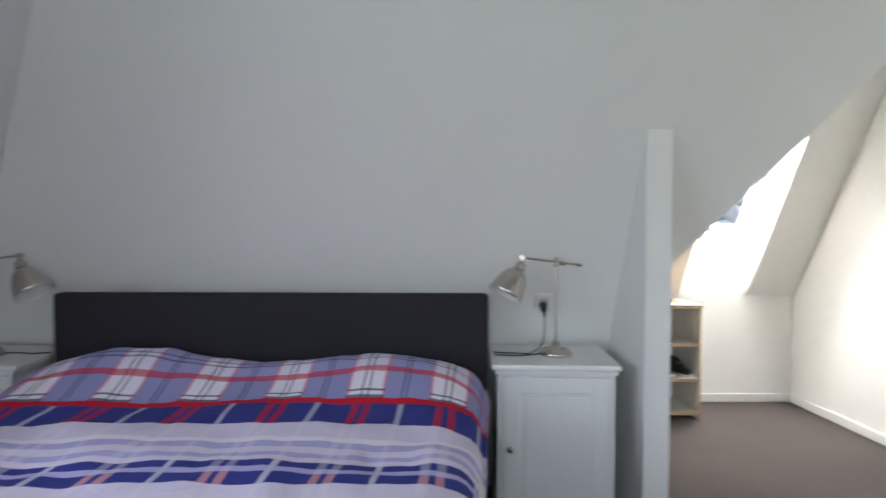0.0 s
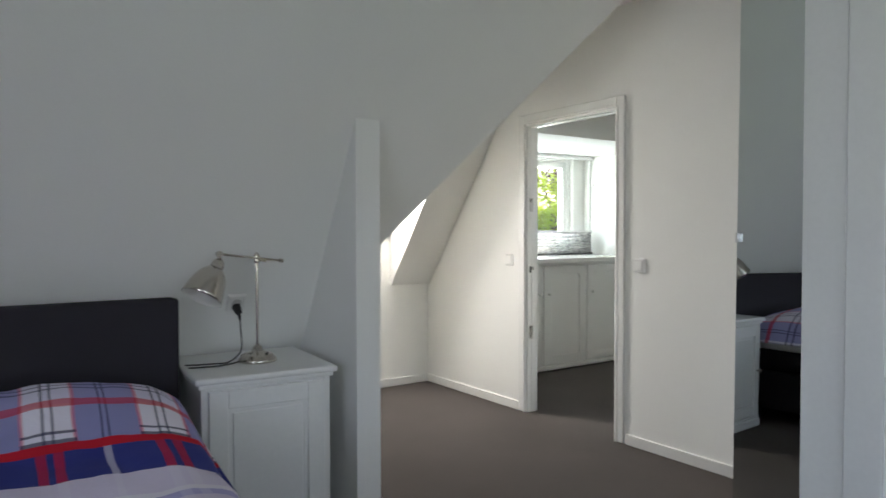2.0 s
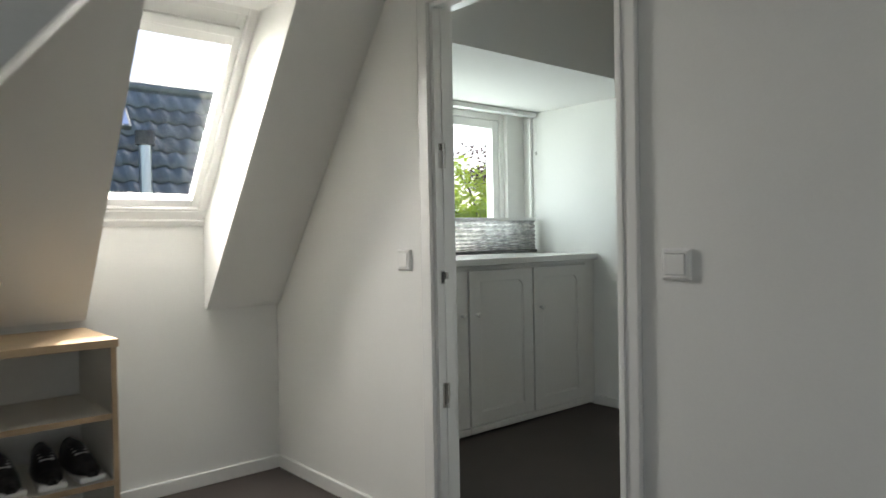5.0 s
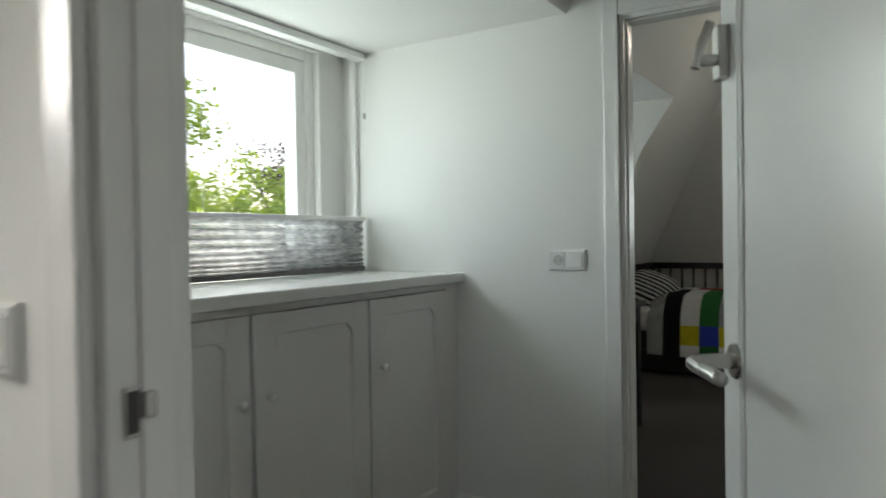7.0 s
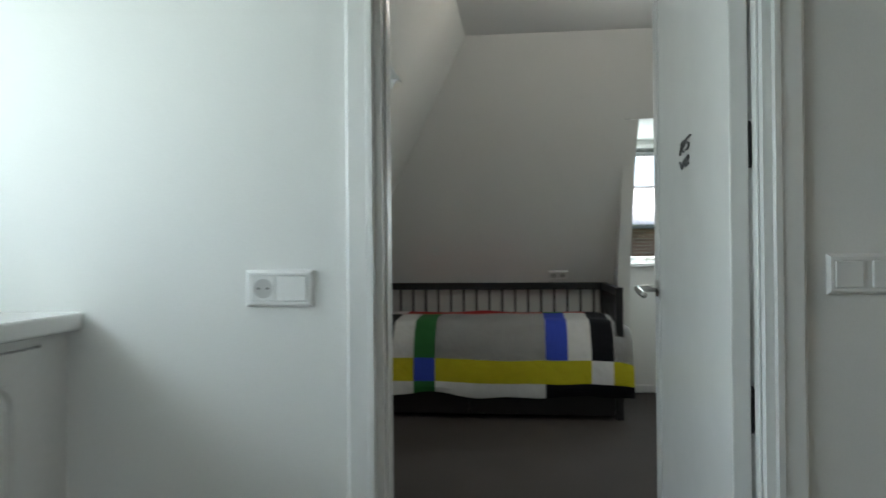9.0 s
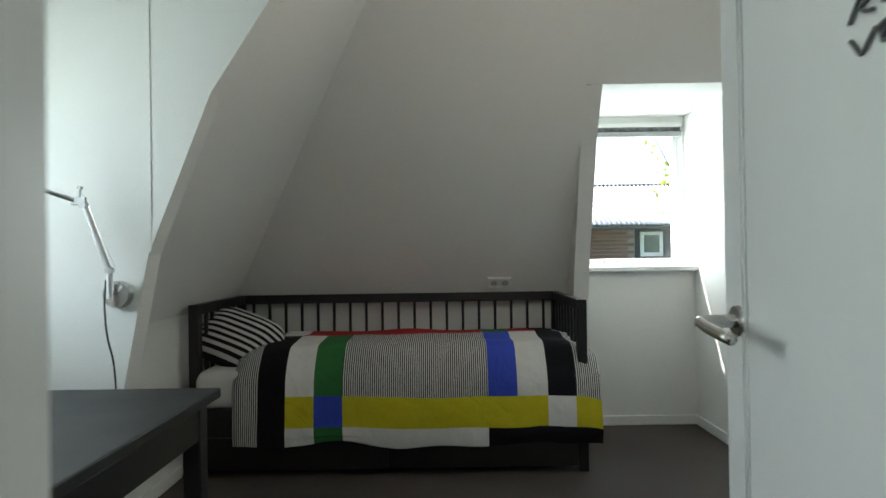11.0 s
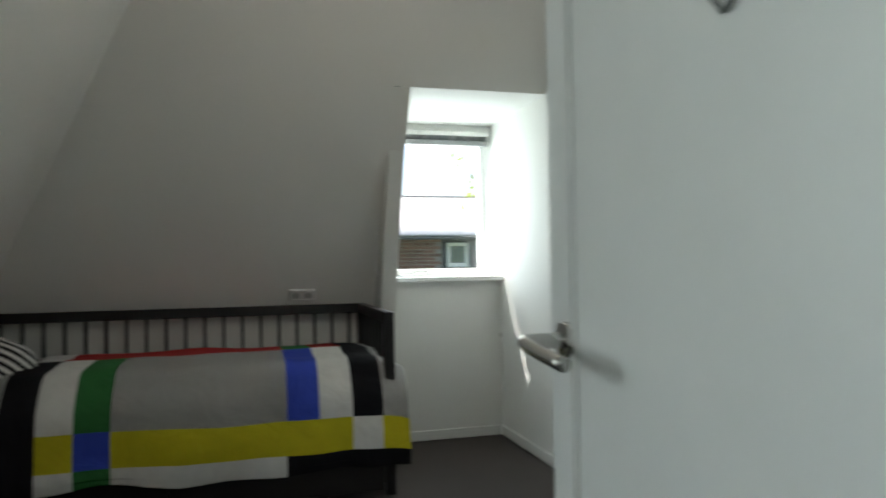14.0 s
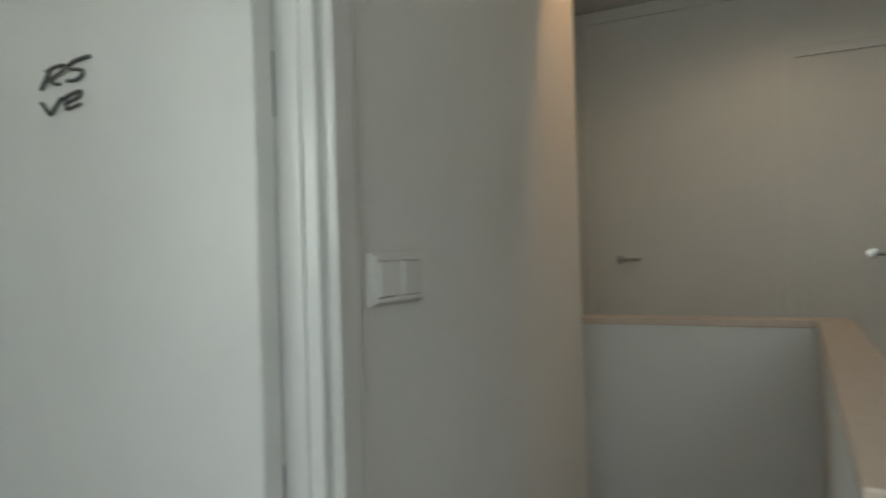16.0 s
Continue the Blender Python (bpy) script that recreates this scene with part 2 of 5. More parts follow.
def plaid():
    """The big bed's cover: a check of blue, white and red at the head, a navy band, then broad pale lilac stripes; runs by its own u, v."""
    m, nt, b = nodes_of("plaid_cover_cotton")
    N, L = nt.nodes.new, nt.links.new
    at = N("ShaderNodeUVMap")
    sp = N("ShaderNodeSeparateXYZ")
    L(at.outputs[0], sp.inputs[0])
    u, v = sp.outputs[0], sp.outputs[1]

    def ramp(value, stops):
        r = N("ShaderNodeValToRGB")
        r.color_ramp.interpolation = "CONSTANT"
        e = r.color_ramp.elements
        e[0].position, e[0].color = stops[0][0], (*stops[0][1], 1)
        e[1].position, e[1].color = stops[1][0], (*stops[1][1], 1)
        for p, c in stops[2:]:
            k = e.new(p)
            k.color = (*c, 1)
        L(value, r.inputs["Fac"])
        return r.outputs["Color"]

    BLUE, NAVY, RED, WHITE = (0.28, 0.28, 0.52), (0.035, 0.045, 0.24), (0.55, 0.012, 0.03), (0.80, 0.76, 0.86)
    LILAC, PALE, INKC, PINK = (0.44, 0.41, 0.68), (0.70, 0.63, 0.79), (0.02, 0.02, 0.07), (0.70, 0.16, 0.22)
    ON, OFF = (1, 1, 1), (0, 0, 0)

    def bands(value, *spans):
        return ramp(value, [(0.0, OFF)] + [q for lo, hi in spans for q in ((lo, ON), (hi, OFF))])

    def over(mask, a, c, fac):
        x = N("ShaderNodeMix")
        x.data_type = "RGBA"
        L(math_node(nt, "MULTIPLY", mask, fac), x.inputs["Factor"])
        if isinstance(c, tuple):
            x.inputs[7].default_value = (*c, 1)
        else:
            L(c, x.inputs[7])
        L(a, x.inputs[6])
        return x.outputs[2]

    # across the bed, repeated
    fu = math_node(nt, "FRACT", math_node(nt, "ADD", math_node(nt, "MULTIPLY", u, 6.9), 0.4135))
    # the check at the head: blue and white blocks, crossed by red and dark lines
    c = ramp(fu, [(0.0, BLUE), (0.275, WHITE), (0.695, BLUE)])
    c = over(bands(v, (0.004, 0.148)), c, LILAC, 0.25)
    c = over(bands(fu, (0.255, 0.29), (0.68, 0.715)), c, PINK, 0.62)
    c = over(bands(fu, (0.43, 0.455), (0.505, 0.53), (0.925, 0.945), (0.98, 0.998)), c, INKC, 0.68)
    c = over(bands(v, (0.100, 0.104), (0.111, 0.115)), c, INKC, 0.62)
    whiteblock = bands(fu, (0.26, 0.71))
    c = over(math_node(nt, "MULTIPLY", whiteblock, bands(v, (0.186, 0.191), (0.198, 0.204))), c, INKC, 0.8)
    c = over(bands(v, (0.059, 0.070), (0.139, 0.151)), c, RED, 0.72)
    # the broad bands further down
    rows = ramp(v, [(0.0, RED), (0.215, NAVY), (0.284, PALE), (0.330, WHITE), (0.342, LILAC), (0.358, PALE), (0.372, LILAC), (0.384, PALE), (0.397, NAVY), (0.411, LILAC), (0.424, NAVY), (0.447, PALE), (0.52, WHITE), (0.535, LILAC), (0.60, PALE)])
    c = over(math_node(nt, "GREATER_THAN", v, 0.205), c, rows, 1.0)
    c = over(math_node(nt, "MULTIPLY", bands(v, (0.215, 0.284), (0.424, 0.447)), bands(fu, (0.37, 0.45), (0.51, 0.59))), c, RED, 0.72)
    c = over(math_node(nt, "MULTIPLY", bands(v, (0.215, 0.284), (0.397, 0.411), (0.424, 0.447)), bands(fu, (0.92, 0.985))), c, WHITE, 0.5)
    c = over(math_node(nt, "MULTIPLY", math_node(nt, "GREATER_THAN", v, 0.284), bands(fu, (0.37, 0.45), (0.51, 0.59), (0.92, 0.975))), c, WHITE, 0.30)
    L(c, b.inputs["Base Color"])
    fabric_finish(nt, b, wrinkle=5.0, strength=0.35)
    return m


# ---- building helpers ----
def box(bm, x0, x1, y0, y1, z0, z1, bevel=0.0, seg=2):
    m = Matrix.Translation(((x0 + x1) / 2, (y0 + y1) / 2, (z0 + z1) / 2)) @ Matrix.Diagonal((x1 - x0, y1 - y0, z1 - z0, 1))
    vs = bmesh.ops.create_cube(bm, size=1, matrix=m)["verts"]
    if bevel:
        es = list({e for v in vs for e in v.link_edges})
        bmesh.ops.bevel(bm, geom=es, offset=bevel, segments=seg, affect="EDGES", profile=0.5)
    return bm


def bx(*a, **k):
    return box(bmesh.new(), *a, **k)


def prism(axis, a0, a1, pts, bm=None):
    """A slab: the outline pts, in the two other axes in order, drawn out along axis from a0 to a1."""
    bm = bm or bmesh.new()

    def at(a, p):
        q = list(p)
        q.insert("xyz".index(axis), a)
        return bm.verts.new(q)
    lo, hi = [at(a0, p) for p in pts], [at(a1, p) for p in pts]
    bm.faces.new(lo)
    bm.faces.new(hi[::-1])
    n = len(pts)
    for i in range(n):
        bm.faces.new((lo[i], hi[i], hi[(i + 1) % n], lo[(i + 1) % n]))
    bmesh.ops.recalc_face_normals(bm, faces=bm.faces[:])
    return bm


def slab(corners, shift, bm=None):
    """A thick sheet: a planar outline in space and its copy moved by shift."""
    bm = bm or bmesh.new()
    s = Vector(shift)
    lo, hi = [bm.verts.new(c) for c in corners], [bm.verts.new(Vector(c) + s) for c in corners]
    bm.faces.new(lo)
    bm.faces.new(hi[::-1])
    n = len(corners)
    for i in range(n):
        bm.faces.new((lo[i], hi[i], hi[(i + 1) % n], lo[(i + 1) % n]))
    bmesh.ops.recalc_face_normals(bm, faces=bm.faces[:])
    return bm


def cyl(bm, a, b, r0, r1=None, n=20, caps=True):
    a, b = Vector(a), Vector(b)
    d = b - a
    m = Matrix.Translation((a + b) / 2) @ d.to_track_quat("Z", "Y").to_matrix().to_4x4()
    bmesh.ops.create_cone(bm, cap_ends=caps, segments=n, radius1=r0, radius2=r0 if r1 is None else r1, depth=d.length, matrix=m)
    return bm


def turned(profile, n=32, bm=None, m=None):
    """A turned shape: (radius, height) pairs about z."""
    bm = bm or bmesh.new()
    m = m or Matrix()
    rings = [[bm.verts.new(m @ Vector((r * math.cos(2 * math.pi * i / n), r * math.sin(2 * math.pi * i / n), z))) for i in range(n)] for r, z in profile]
    for p, q in zip(rings, rings[1:]):
        for i in range(n):
            bm.faces.new((p[i], p[(i + 1) % n], q[(i + 1) % n], q[i]))
    bm.faces.new(rings[0][::-1])
    bm.faces.new(rings[-1])
    bmesh.ops.recalc_face_normals(bm, faces=bm.faces[:])
    return bm


def tube(points, r, n=8, bm=None):
    """A round cord along points."""
    bm = bm or bmesh.new()
    pts = [Vector(p) for p in points]
    rings = []
    for i, p in enumerate(pts):
        d = (pts[min(i + 1, len(pts) - 1)] - pts[max(i - 1, 0)]).normalized()
        q = d.to_track_quat("Z", "Y")
        rings.append([bm.verts.new(p + q @ Vector((r * math.cos(2 * math.pi * k / n), r * math.sin(2 * math.pi * k / n), 0))) for k in range(n)])
    for a, c in zip(rings, rings[1:]):
        for k in range(n):
            bm.faces.new((a[k], a[(k + 1) % n], c[(k + 1) % n], c[k]))
    bm.faces.new(rings[0][::-1])
    bm.faces.new(rings[-1])
    bmesh.ops.recalc_face_normals(bm, faces=bm.faces[:])
    return bm


def arc(points, steps=10):
    """A smooth line through points."""
    p = [Vector(q) for q in points]
    p = [2 * p[0] - p[1], *p, 2 * p[-1] - p[-2]]
    out = []
    for a, b, c, d in zip(p, p[1:], p[2:], p[3:]):
        for i in range(steps):
            t = i / steps
            out.append(0.5 * (2 * b + (c - a) * t + (2 * a - 5 * b + 4 * c - d) * t * t + (3 * b - a - 3 * c + d) * t ** 3))
    out.append(p[-2])
    return out


BASE = {}


def thing(name, base, label, category, group="", kind=""):
    ob = new(name)
    ob.location = base
    BASE[ob.name] = Vector(base)
    return tagged(ob, label, category, group, kind)


def part(name, bm, material, parent, label="", smooth=False):
    base = BASE[parent.name]
    bm.transform(Matrix.Translation(-base))
    me = bpy.data.meshes.new(name)
    bm.to_mesh(me)
    bm.free()
    for m in (material if isinstance(material, (list, tuple)) else [material]):
        me.materials.append(m)
    if smooth:
        me.shade_smooth()
    ob = new(name, me)
    ob.parent = parent
    BASE[ob.name] = base
    return tagged(ob, label)


def solid(name, bm, material, label, category, kind="structure", group="", smooth=False):
    me = bpy.data.meshes.new(name)
    bm.to_mesh(me)
    bm.free()
    for m in (material if isinstance(material, (list, tuple)) else [material]):
        me.materials.append(m)
    if smooth:
        me.shade_smooth()
    ob = new(name, me)
    BASE[ob.name] = Vector()
    return tagged(ob, label, category, group, kind)


def joined(*bms):
    out = bmesh.new()
    for b in bms:
        me = bpy.data.meshes.new("tmp")
        b.to_mesh(me)
        b.free()
        out.from_mesh(me)
        bpy.data.meshes.remove(me)
    return out


# ---- the large structure ----
def sb(z):
    return 0.21 + 0.56 * (1.69 - z)


def ss(z):
    return 2.5 - 0.755 * (z - 0.81)


def sk(z):
    return 2.52 - 0.755 * (z - 1.2)


def sn(z):
    return 1.69 - 0.69 * (z - 1.99)


def sl(z):
    return 2.5 - 0.62 * (z - 0.81)


def sb2(z):
    return 2.60 - 0.62 * (z - 0.83)


def sf(z):
    return 7.42 - 0.62 * (z - 0.88)


def px(z):
    return -0.53 + 0.83 * (z - 1.12)


def p2(z):
    return -3.5 + 0.55 * (z - 1.35)


H = 2.55
solid("floor", bx(-4.1, 7.8, -4.7, 3.0, -0.25, 0.0), CARPET, "grey-brown short-pile carpet over the whole storey", "floor")

# bedroom
solid("ceiling_bedroom", bx(-4.1, 1.12, -4.6, 1.3, H, H + 0.12), CEIL, "white flat ceiling above the bedroom slopes", "ceiling")
solid("wall_slope_bed", slab([(p2(0.60), sb(0.60), 0.60), (-0.62, sb(0.60), 0.60), (-0.62, sb(1.01), 1.01), (px(H), sb(H), H), (p2(H), sb(H), H)], (0, 0.1, 0.056)), WALL,
      "white plastered sloping wall behind the double bed", "wall")
solid("wall_knee_bed", bx(-3.95, -0.75, sb(0.60), 0.92, 0, 0.65), WALL, "white low wall behind the headboard", "wall")
GY0, GY1, GZ0, GZ1 = -3.1, -1.5, 0.9, 2.1


def gable(y0, y1, z0, z1):
    return slab([(p2(z0), y0, z0), (p2(z1), y0, z1), (p2(z1), y1, z1), (p2(z0), y1, z0)], (-0.1, 0, 0.055))


solid("wall_slope_gable", joined(slab([(p2(0.60), GY1, 0.60), (p2(0.60), sb(0.60), 0.60), (p2(H), sb(H), H), (p2(H), GY1, H)], (-0.1, 0, 0.055)),
                                 gable(-4.6, GY0, 0.60, H), gable(GY0, GY1, 0.60, GZ0), gable(GY0, GY1, GZ1, H)), WALL, "white sloping wall beside the double bed", "wall")
cheek = [(p2(GZ0), GZ0), (-4.06, GZ0), (-4.06, GZ1), (p2(GZ1), GZ1)]
solid("wall_gable_dormer", joined(prism("y", GY0 - 0.1, GY0, cheek), prism("y", GY1, GY1 + 0.1, cheek), bx(-4.06, p2(GZ0) - 0.02, GY0, GY1, GZ0 - 0.16, GZ0 - 0.003)), WALL, "white dormer cheeks beside the bedroom window", "wall")
solid("ceiling_gable_dormer", bx(-4.06, p2(GZ1) - 0.003, GY0 - 0.1, GY1 + 0.1, GZ1 + 0.002, GZ1 + 0.08), CEIL, "white ceiling of the bedroom dormer", "ceiling")
solid("wall_knee_gable", bx(-4.05, p2(0.60), -4.6, 0.82, 0, 0.62), WALL, "white low wall under the roof slope", "wall")
solid("wall_stub", prism("x", -0.75, -0.642, [(0.208, 0), (2.52, 0), (2.52, 0.82), (2.33, 1.04), (0.574, 1.04), (0.208, 1.693)]), WALL, "white stub wall ending beside the nightstand", "wall")
solid("wall_slope_valley", slab([(px(1.01), sb(1.01) + 0.003, 1.01), (px(1.01), ss(1.01), 1.01), (px(H), ss(H), H), (px(H), sb(H) + 0.003, H)], (-0.08, 0, 0.066)), WALL, "white roof slope over the shoe shelf", "wall")
n = Vector((0, 0.08, 0.06))
solid("wall_slope_roof_window", joined(
    slab([(-0.62, ss(0.81), 0.81), (0.25, ss(0.81), 0.81), (0.25, ss(2.02), 2.02), (px(2.02), ss(2.02), 2.02), (-0.62, ss(1.01), 1.01)], n),
    slab([(0.757, ss(0.81), 0.81), (1.12, ss(0.81), 0.81), (1.12, ss(2.02), 2.02), (0.757, ss(2.02), 2.02)], n),
    slab([(px(2.02), ss(2.02), 2.02), (1.12, ss(2.02), 2.02), (1.12, ss(H), H), (px(H), ss(H), H)], n)), WALL, "white roof slope with a recess for the roof window", "wall")
rev = [(ss(0.81) + 0.002, 0.812), (2.6, 0.812), (2.6, 1.2), (sk(2.06) + 0.12, 2.06), (ss(2.02) + 0.004, 2.022)]
solid("wall_roof_window_reveal", joined(prism("x", 0.19, 0.2485, rev), prism("x", 0.7585, 0.82, rev), bx(0.2485, 0.7585, 1.60, 2.05, 2.022, 2.06)), WALL, "white plastered reveal of the roof window", "wall")
solid("wall_knee_roof_window", joined(bx(-0.642, 0.2485, 2.52, 2.66, 0, 0.83), bx(0.2485, 0.7585, 2.52, 2.66, 0, 1.21), bx(0.7585, 1.12, 2.52, 2.66, 0, 0.83)), WALL, "white low wall under the roof window", "wall")
D0, D1 = 1.12, 1.205
OY0, OY1, OZ = 0.50, 1.30, 1.965
solid("wall_landing_door", joined(
    prism("x", D0, D1, [(-4.6, 0), (OY0, 0), (OY0, H), (-4.6, H)]),
    prism("x", D0, D1, [(OY1, 0), (2.95, 0), (2.95, 2.0), (1.62, 2.0), (OY1, 2.44)]),
    prism("x", D0, D1, [(OY0, OZ), (OY1, OZ), (OY1, 2.44), (1.19, H), (OY0, H)])), WALL, "white plastered wall between bedroom and landing", "wall")
WX0, WX1, WZ0, WZ1 = -2.8, -0.4, 0.75, 2.1
solid("wall_back", joined(bx(-4.1, WX0, -4.72, -4.6, 0, H), bx(WX1, 1.24, -4.72, -4.6, 0, H), bx(WX0, WX1, -4.72, -4.6, 0, WZ0), bx(WX0, WX1, -4.72, -4.6, WZ1, H)), WALL, "white end wall of the bedroom with a window", "wall")

# landing
solid("ceiling_landing", bx(D1, 3.25, -2.75, 1.36, H, H + 0.12), CEIL, "white flat ceiling over the landing", "ceiling")
solid("wall_slope_landing", slab([(D1, sn(1.99), 1.99), (3.25, sn(1.99), 1.99), (3.25, sn(H), H), (D1, sn(H), H)], (0, 0.09, 0.06)), WALL, "white roof slope above the landing dormer", "wall")
solid("ceiling_dormer_landing", bx(D1, 3.25, 1.692, 2.95, 1.99, 2.08), CEIL, "white dormer ceiling over the landing cabinets", "ceiling")
LX0, LX1, LZ0, LZ1 = 1.5, 3.08, 1.0, 1.98
solid("wall_dormer_landing", joined(bx(D1, LX0, 2.8, 2.95, 0, 1.99), bx(LX1, 3.25, 2.8, 2.95, 0, 1.99), bx(LX0, LX1, 2.8, 2.95, 0, LZ0), bx(LX0, LX1, 2.8, 2.95, LZ1, 1.99)), WALL, "white dormer wall round the landing window", "wall")
E0, E1 = 3.25, 3.35
BY0, BY1, BZ = 0.668, 1.485, 1.945
solid("wall_boy_room_door", joined(
    prism("x", E0, E1, [(-0.57, 0), (BY0, 0), (BY0, 2.57), (-0.57, 2.57)]),
    prism("x", E0, E1, [(BY1, 0), (2.95, 0), (2.95, 2.0), (1.78, 2.0), (BY1, 2.5)]),
    prism("x", E0, E1, [(BY0, BZ), (BY1, BZ), (BY1, 2.5), (1.41, 2.57), (BY0, 2.57)])), WALL, "white plastered wall between landing and child's room", "wall")
solid("wall_landing_far", joined(bx(D1, 4.3, -2.87, -2.75, 0, H), bx(4.2, 4.3, -2.75, -0.54, 0, H)), WALL, "white end wall of the landing with two doors", "wall")
solid("ceiling_landing_side", bx(3.25, 4.3, -2.75, -0.42, H, H + 0.12), CEIL, "white ceiling of the landing side bay", "ceiling")
solid("balustrade_wall", joined(bx(2.53, 4.19, -1.17, -1.07, 0, 0.84), bx(2.53, 2.63, -1.07, 0.615, 0, 0.84)), WALL, "white low wall round the stairwell", "wall")
solid("balustrade_cap", joined(bx(2.525, 4.19, -1.175, -1.065, 0.84, 0.865, bevel=0.004), bx(2.525, 2.635, -1.065, 0.62, 0.84, 0.865, bevel=0.004)), CAPM, "pale wooden capping on the stair wall", "trim")

# child's room
solid("ceiling_boy_room", bx(E1, 7.8, -0.42, 1.62, 2.57, 2.68), CEIL, "white flat ceiling of the child's room", "ceiling")
solid("wall_slope_boy", joined(
    slab([(E1, sl(2.0), 2.0), (5.3, sl(2.0), 2.0), (5.3, sl(2.57), 2.57), (E1, sl(2.57), 2.57)], (0, 0.085, 0.053)),
    slab([(5.3, sb2(0.83), 0.83), (7.55, sb2(0.83), 0.83), (7.55, sb2(2.57), 2.57), (5.3, sb2(2.57), 2.57)], (0, 0.085, 0.053))), WALL, "white roof slope at the head of the child's bed", "wall")
solid("wall_knee_boy", bx(5.3, 7.55, 2.602, 2.7, 0, 0.84), WALL, "white low wall beside the child's bed", "wall")
solid("wall_dormer_cheek", prism("x", 5.2, 5.3, [(2.33, 0), (2.95, 0), (2.95, 2.0), (sl(2.0) + 0.01, 1.998), (1.985, 1.67), (2.195, 1.14), (2.285, 0.68)]), WALL, "white dormer cheek carrying the wall lamp", "wall")
solid("ceiling_dormer_boy", bx(E1, 5.2, sl(2.0) + 0.002, 2.95, 2.0, 2.08), CEIL, "white dormer ceiling over the desk", "ceiling")
KX0, KX1, KZ0, KZ1 = 4.15, 5.08, 0.95, 1.9
solid("wall_dormer_boy", joined(bx(E1, KX0, 2.8, 2.95, 0, 2.0), bx(KX1, 5.2, 2.8, 2.95, 0, 2.0), bx(KX0, KX1, 2.8, 2.95, 0, KZ0), bx(KX0, KX1, 2.8, 2.95, KZ1, 2.0)), WALL, "white dormer wall behind the desk", "wall")
solid("wall_slope_far", joined(
    slab([(sf(0.88), 0.43, 0.88), (sf(0.88), 2.7, 0.88), (sf(2.57), 2.7, 2.57), (sf(2.57), 0.43, 2.57)], (0.085, 0, 0.053)),
    slab([(sf(2.046), -0.42, 2.046), (sf(2.046), 0.43, 2.046), (sf(2.57), 0.43, 2.57), (sf(2.57), -0.42, 2.57)], (0.085, 0, 0.053))), WALL, "white roof slope behind the child's bed", "wall")
solid("wall_knee_far", bx(7.422, 7.55, 0.43, 2.7, 0, 0.9), WALL, "white low wall behind the child's bed", "wall")
solid("wall_side_dormer_cheek", prism("y", 0.34, 0.43, [(7.3, 0), (7.615, 0), (7.615, 2.12), (sf(2.046) + 0.01, 2.044), (6.885, 1.74), (7.13, 1.06), (7.18, 0.85)]), WALL, "white dormer cheek beside the child's bed", "wall")
solid("ceiling_side_dormer", bx(sf(2.046) + 0.003, 7.78, -0.42, 0.34, 2.046, 2.12), CEIL, "white ceiling of the small dormer", "ceiling")
SY0, SY1, SZ0, SZ1 = -0.40, 0.352, 1.035, 1.985
solid("wall_side_dormer", joined(bx(7.46, 7.62, -0.42, 0.34, 0, 1.0), bx(7.62, 7.75, -0.42, SY0, 0, 2.046), bx(7.62, 7.75, SY1, 0.43, 0, 2.046), bx(7.62, 7.75, SY0, SY1, 0, SZ0), bx(7.62, 7.75, SY0, SY1, SZ1, 2.046)), WALL, "white dormer wall round the small window", "wall")
solid("wall_boy_right", prism("y", -0.54, -0.42, [(E1, 0), (7.75, 0), (7.75, 2.05), (sf(2.046), 2.05), (sf(2.57), 2.57), (E1, 2.57)]), WALL, "white plastered side wall of the child's room", "wall")

# outside shell of the dormers: unseen flat roofs, overhangs sized to hold back the sun
solid("dormer_shade_roof", joined(bx(1.3, 3.35, 1.9, 3.19, 2.10, 2.24), bx(3.35, 5.5, 1.9, 3.5, 2.10, 2.24), bx(7.0, 8.03, -0.7, 0.6, 2.14, 2.26)), mat("zinc_trim", (0.35, 0.36, 0.37), 0.5, 0.3), "unseen flat dormer roof, its overhang set to block the sun", "roof")
solid("main_roof", joined(slab([(-0.9, 2.85, 0.72), (0.15, 2.85, 0.72), (0.15, 1.35, 2.72), (-0.9, 1.35, 2.72)], (0, 0.05, 0.04)),
                               bx(-4.2, 7.9, -4.8, 1.6, 2.72, 2.8)), mat("roof_tile_dark", (0.06, 0.06, 0.065), 0.7), "dark roof covering above the rooms", "roof")


# ---- skirting and door frames ----
def skirting(name, x0, x1, y0, y1, label="white painted skirting board"):
    return solid(name, bx(x0, x1, y0, y1, 0.0, 0.062, bevel=0.004), SATIN, label, "baseboard")


skirting("baseboard", -0.6, 1.105, 2.505, 2.5205)
skirting("baseboard", 1.105, 1.1205, 1.365, 2.505)
skirting("baseboard", 1.105, 1.1205, -0.5, 0.42)
skirting("baseboard", 3.235, 3.2505, 1.55, 2.2)
skirting("baseboard", 3.235, 3.2505, -0.84, 0.6)
skirting("baseboard", 5.3, 6.5, 2.587, 2.6025)
skirting("baseboard", 7.445, 7.4605, -0.405, 0.34)
skirting("baseboard", 4.3, 7.46, -0.4205, -0.405)


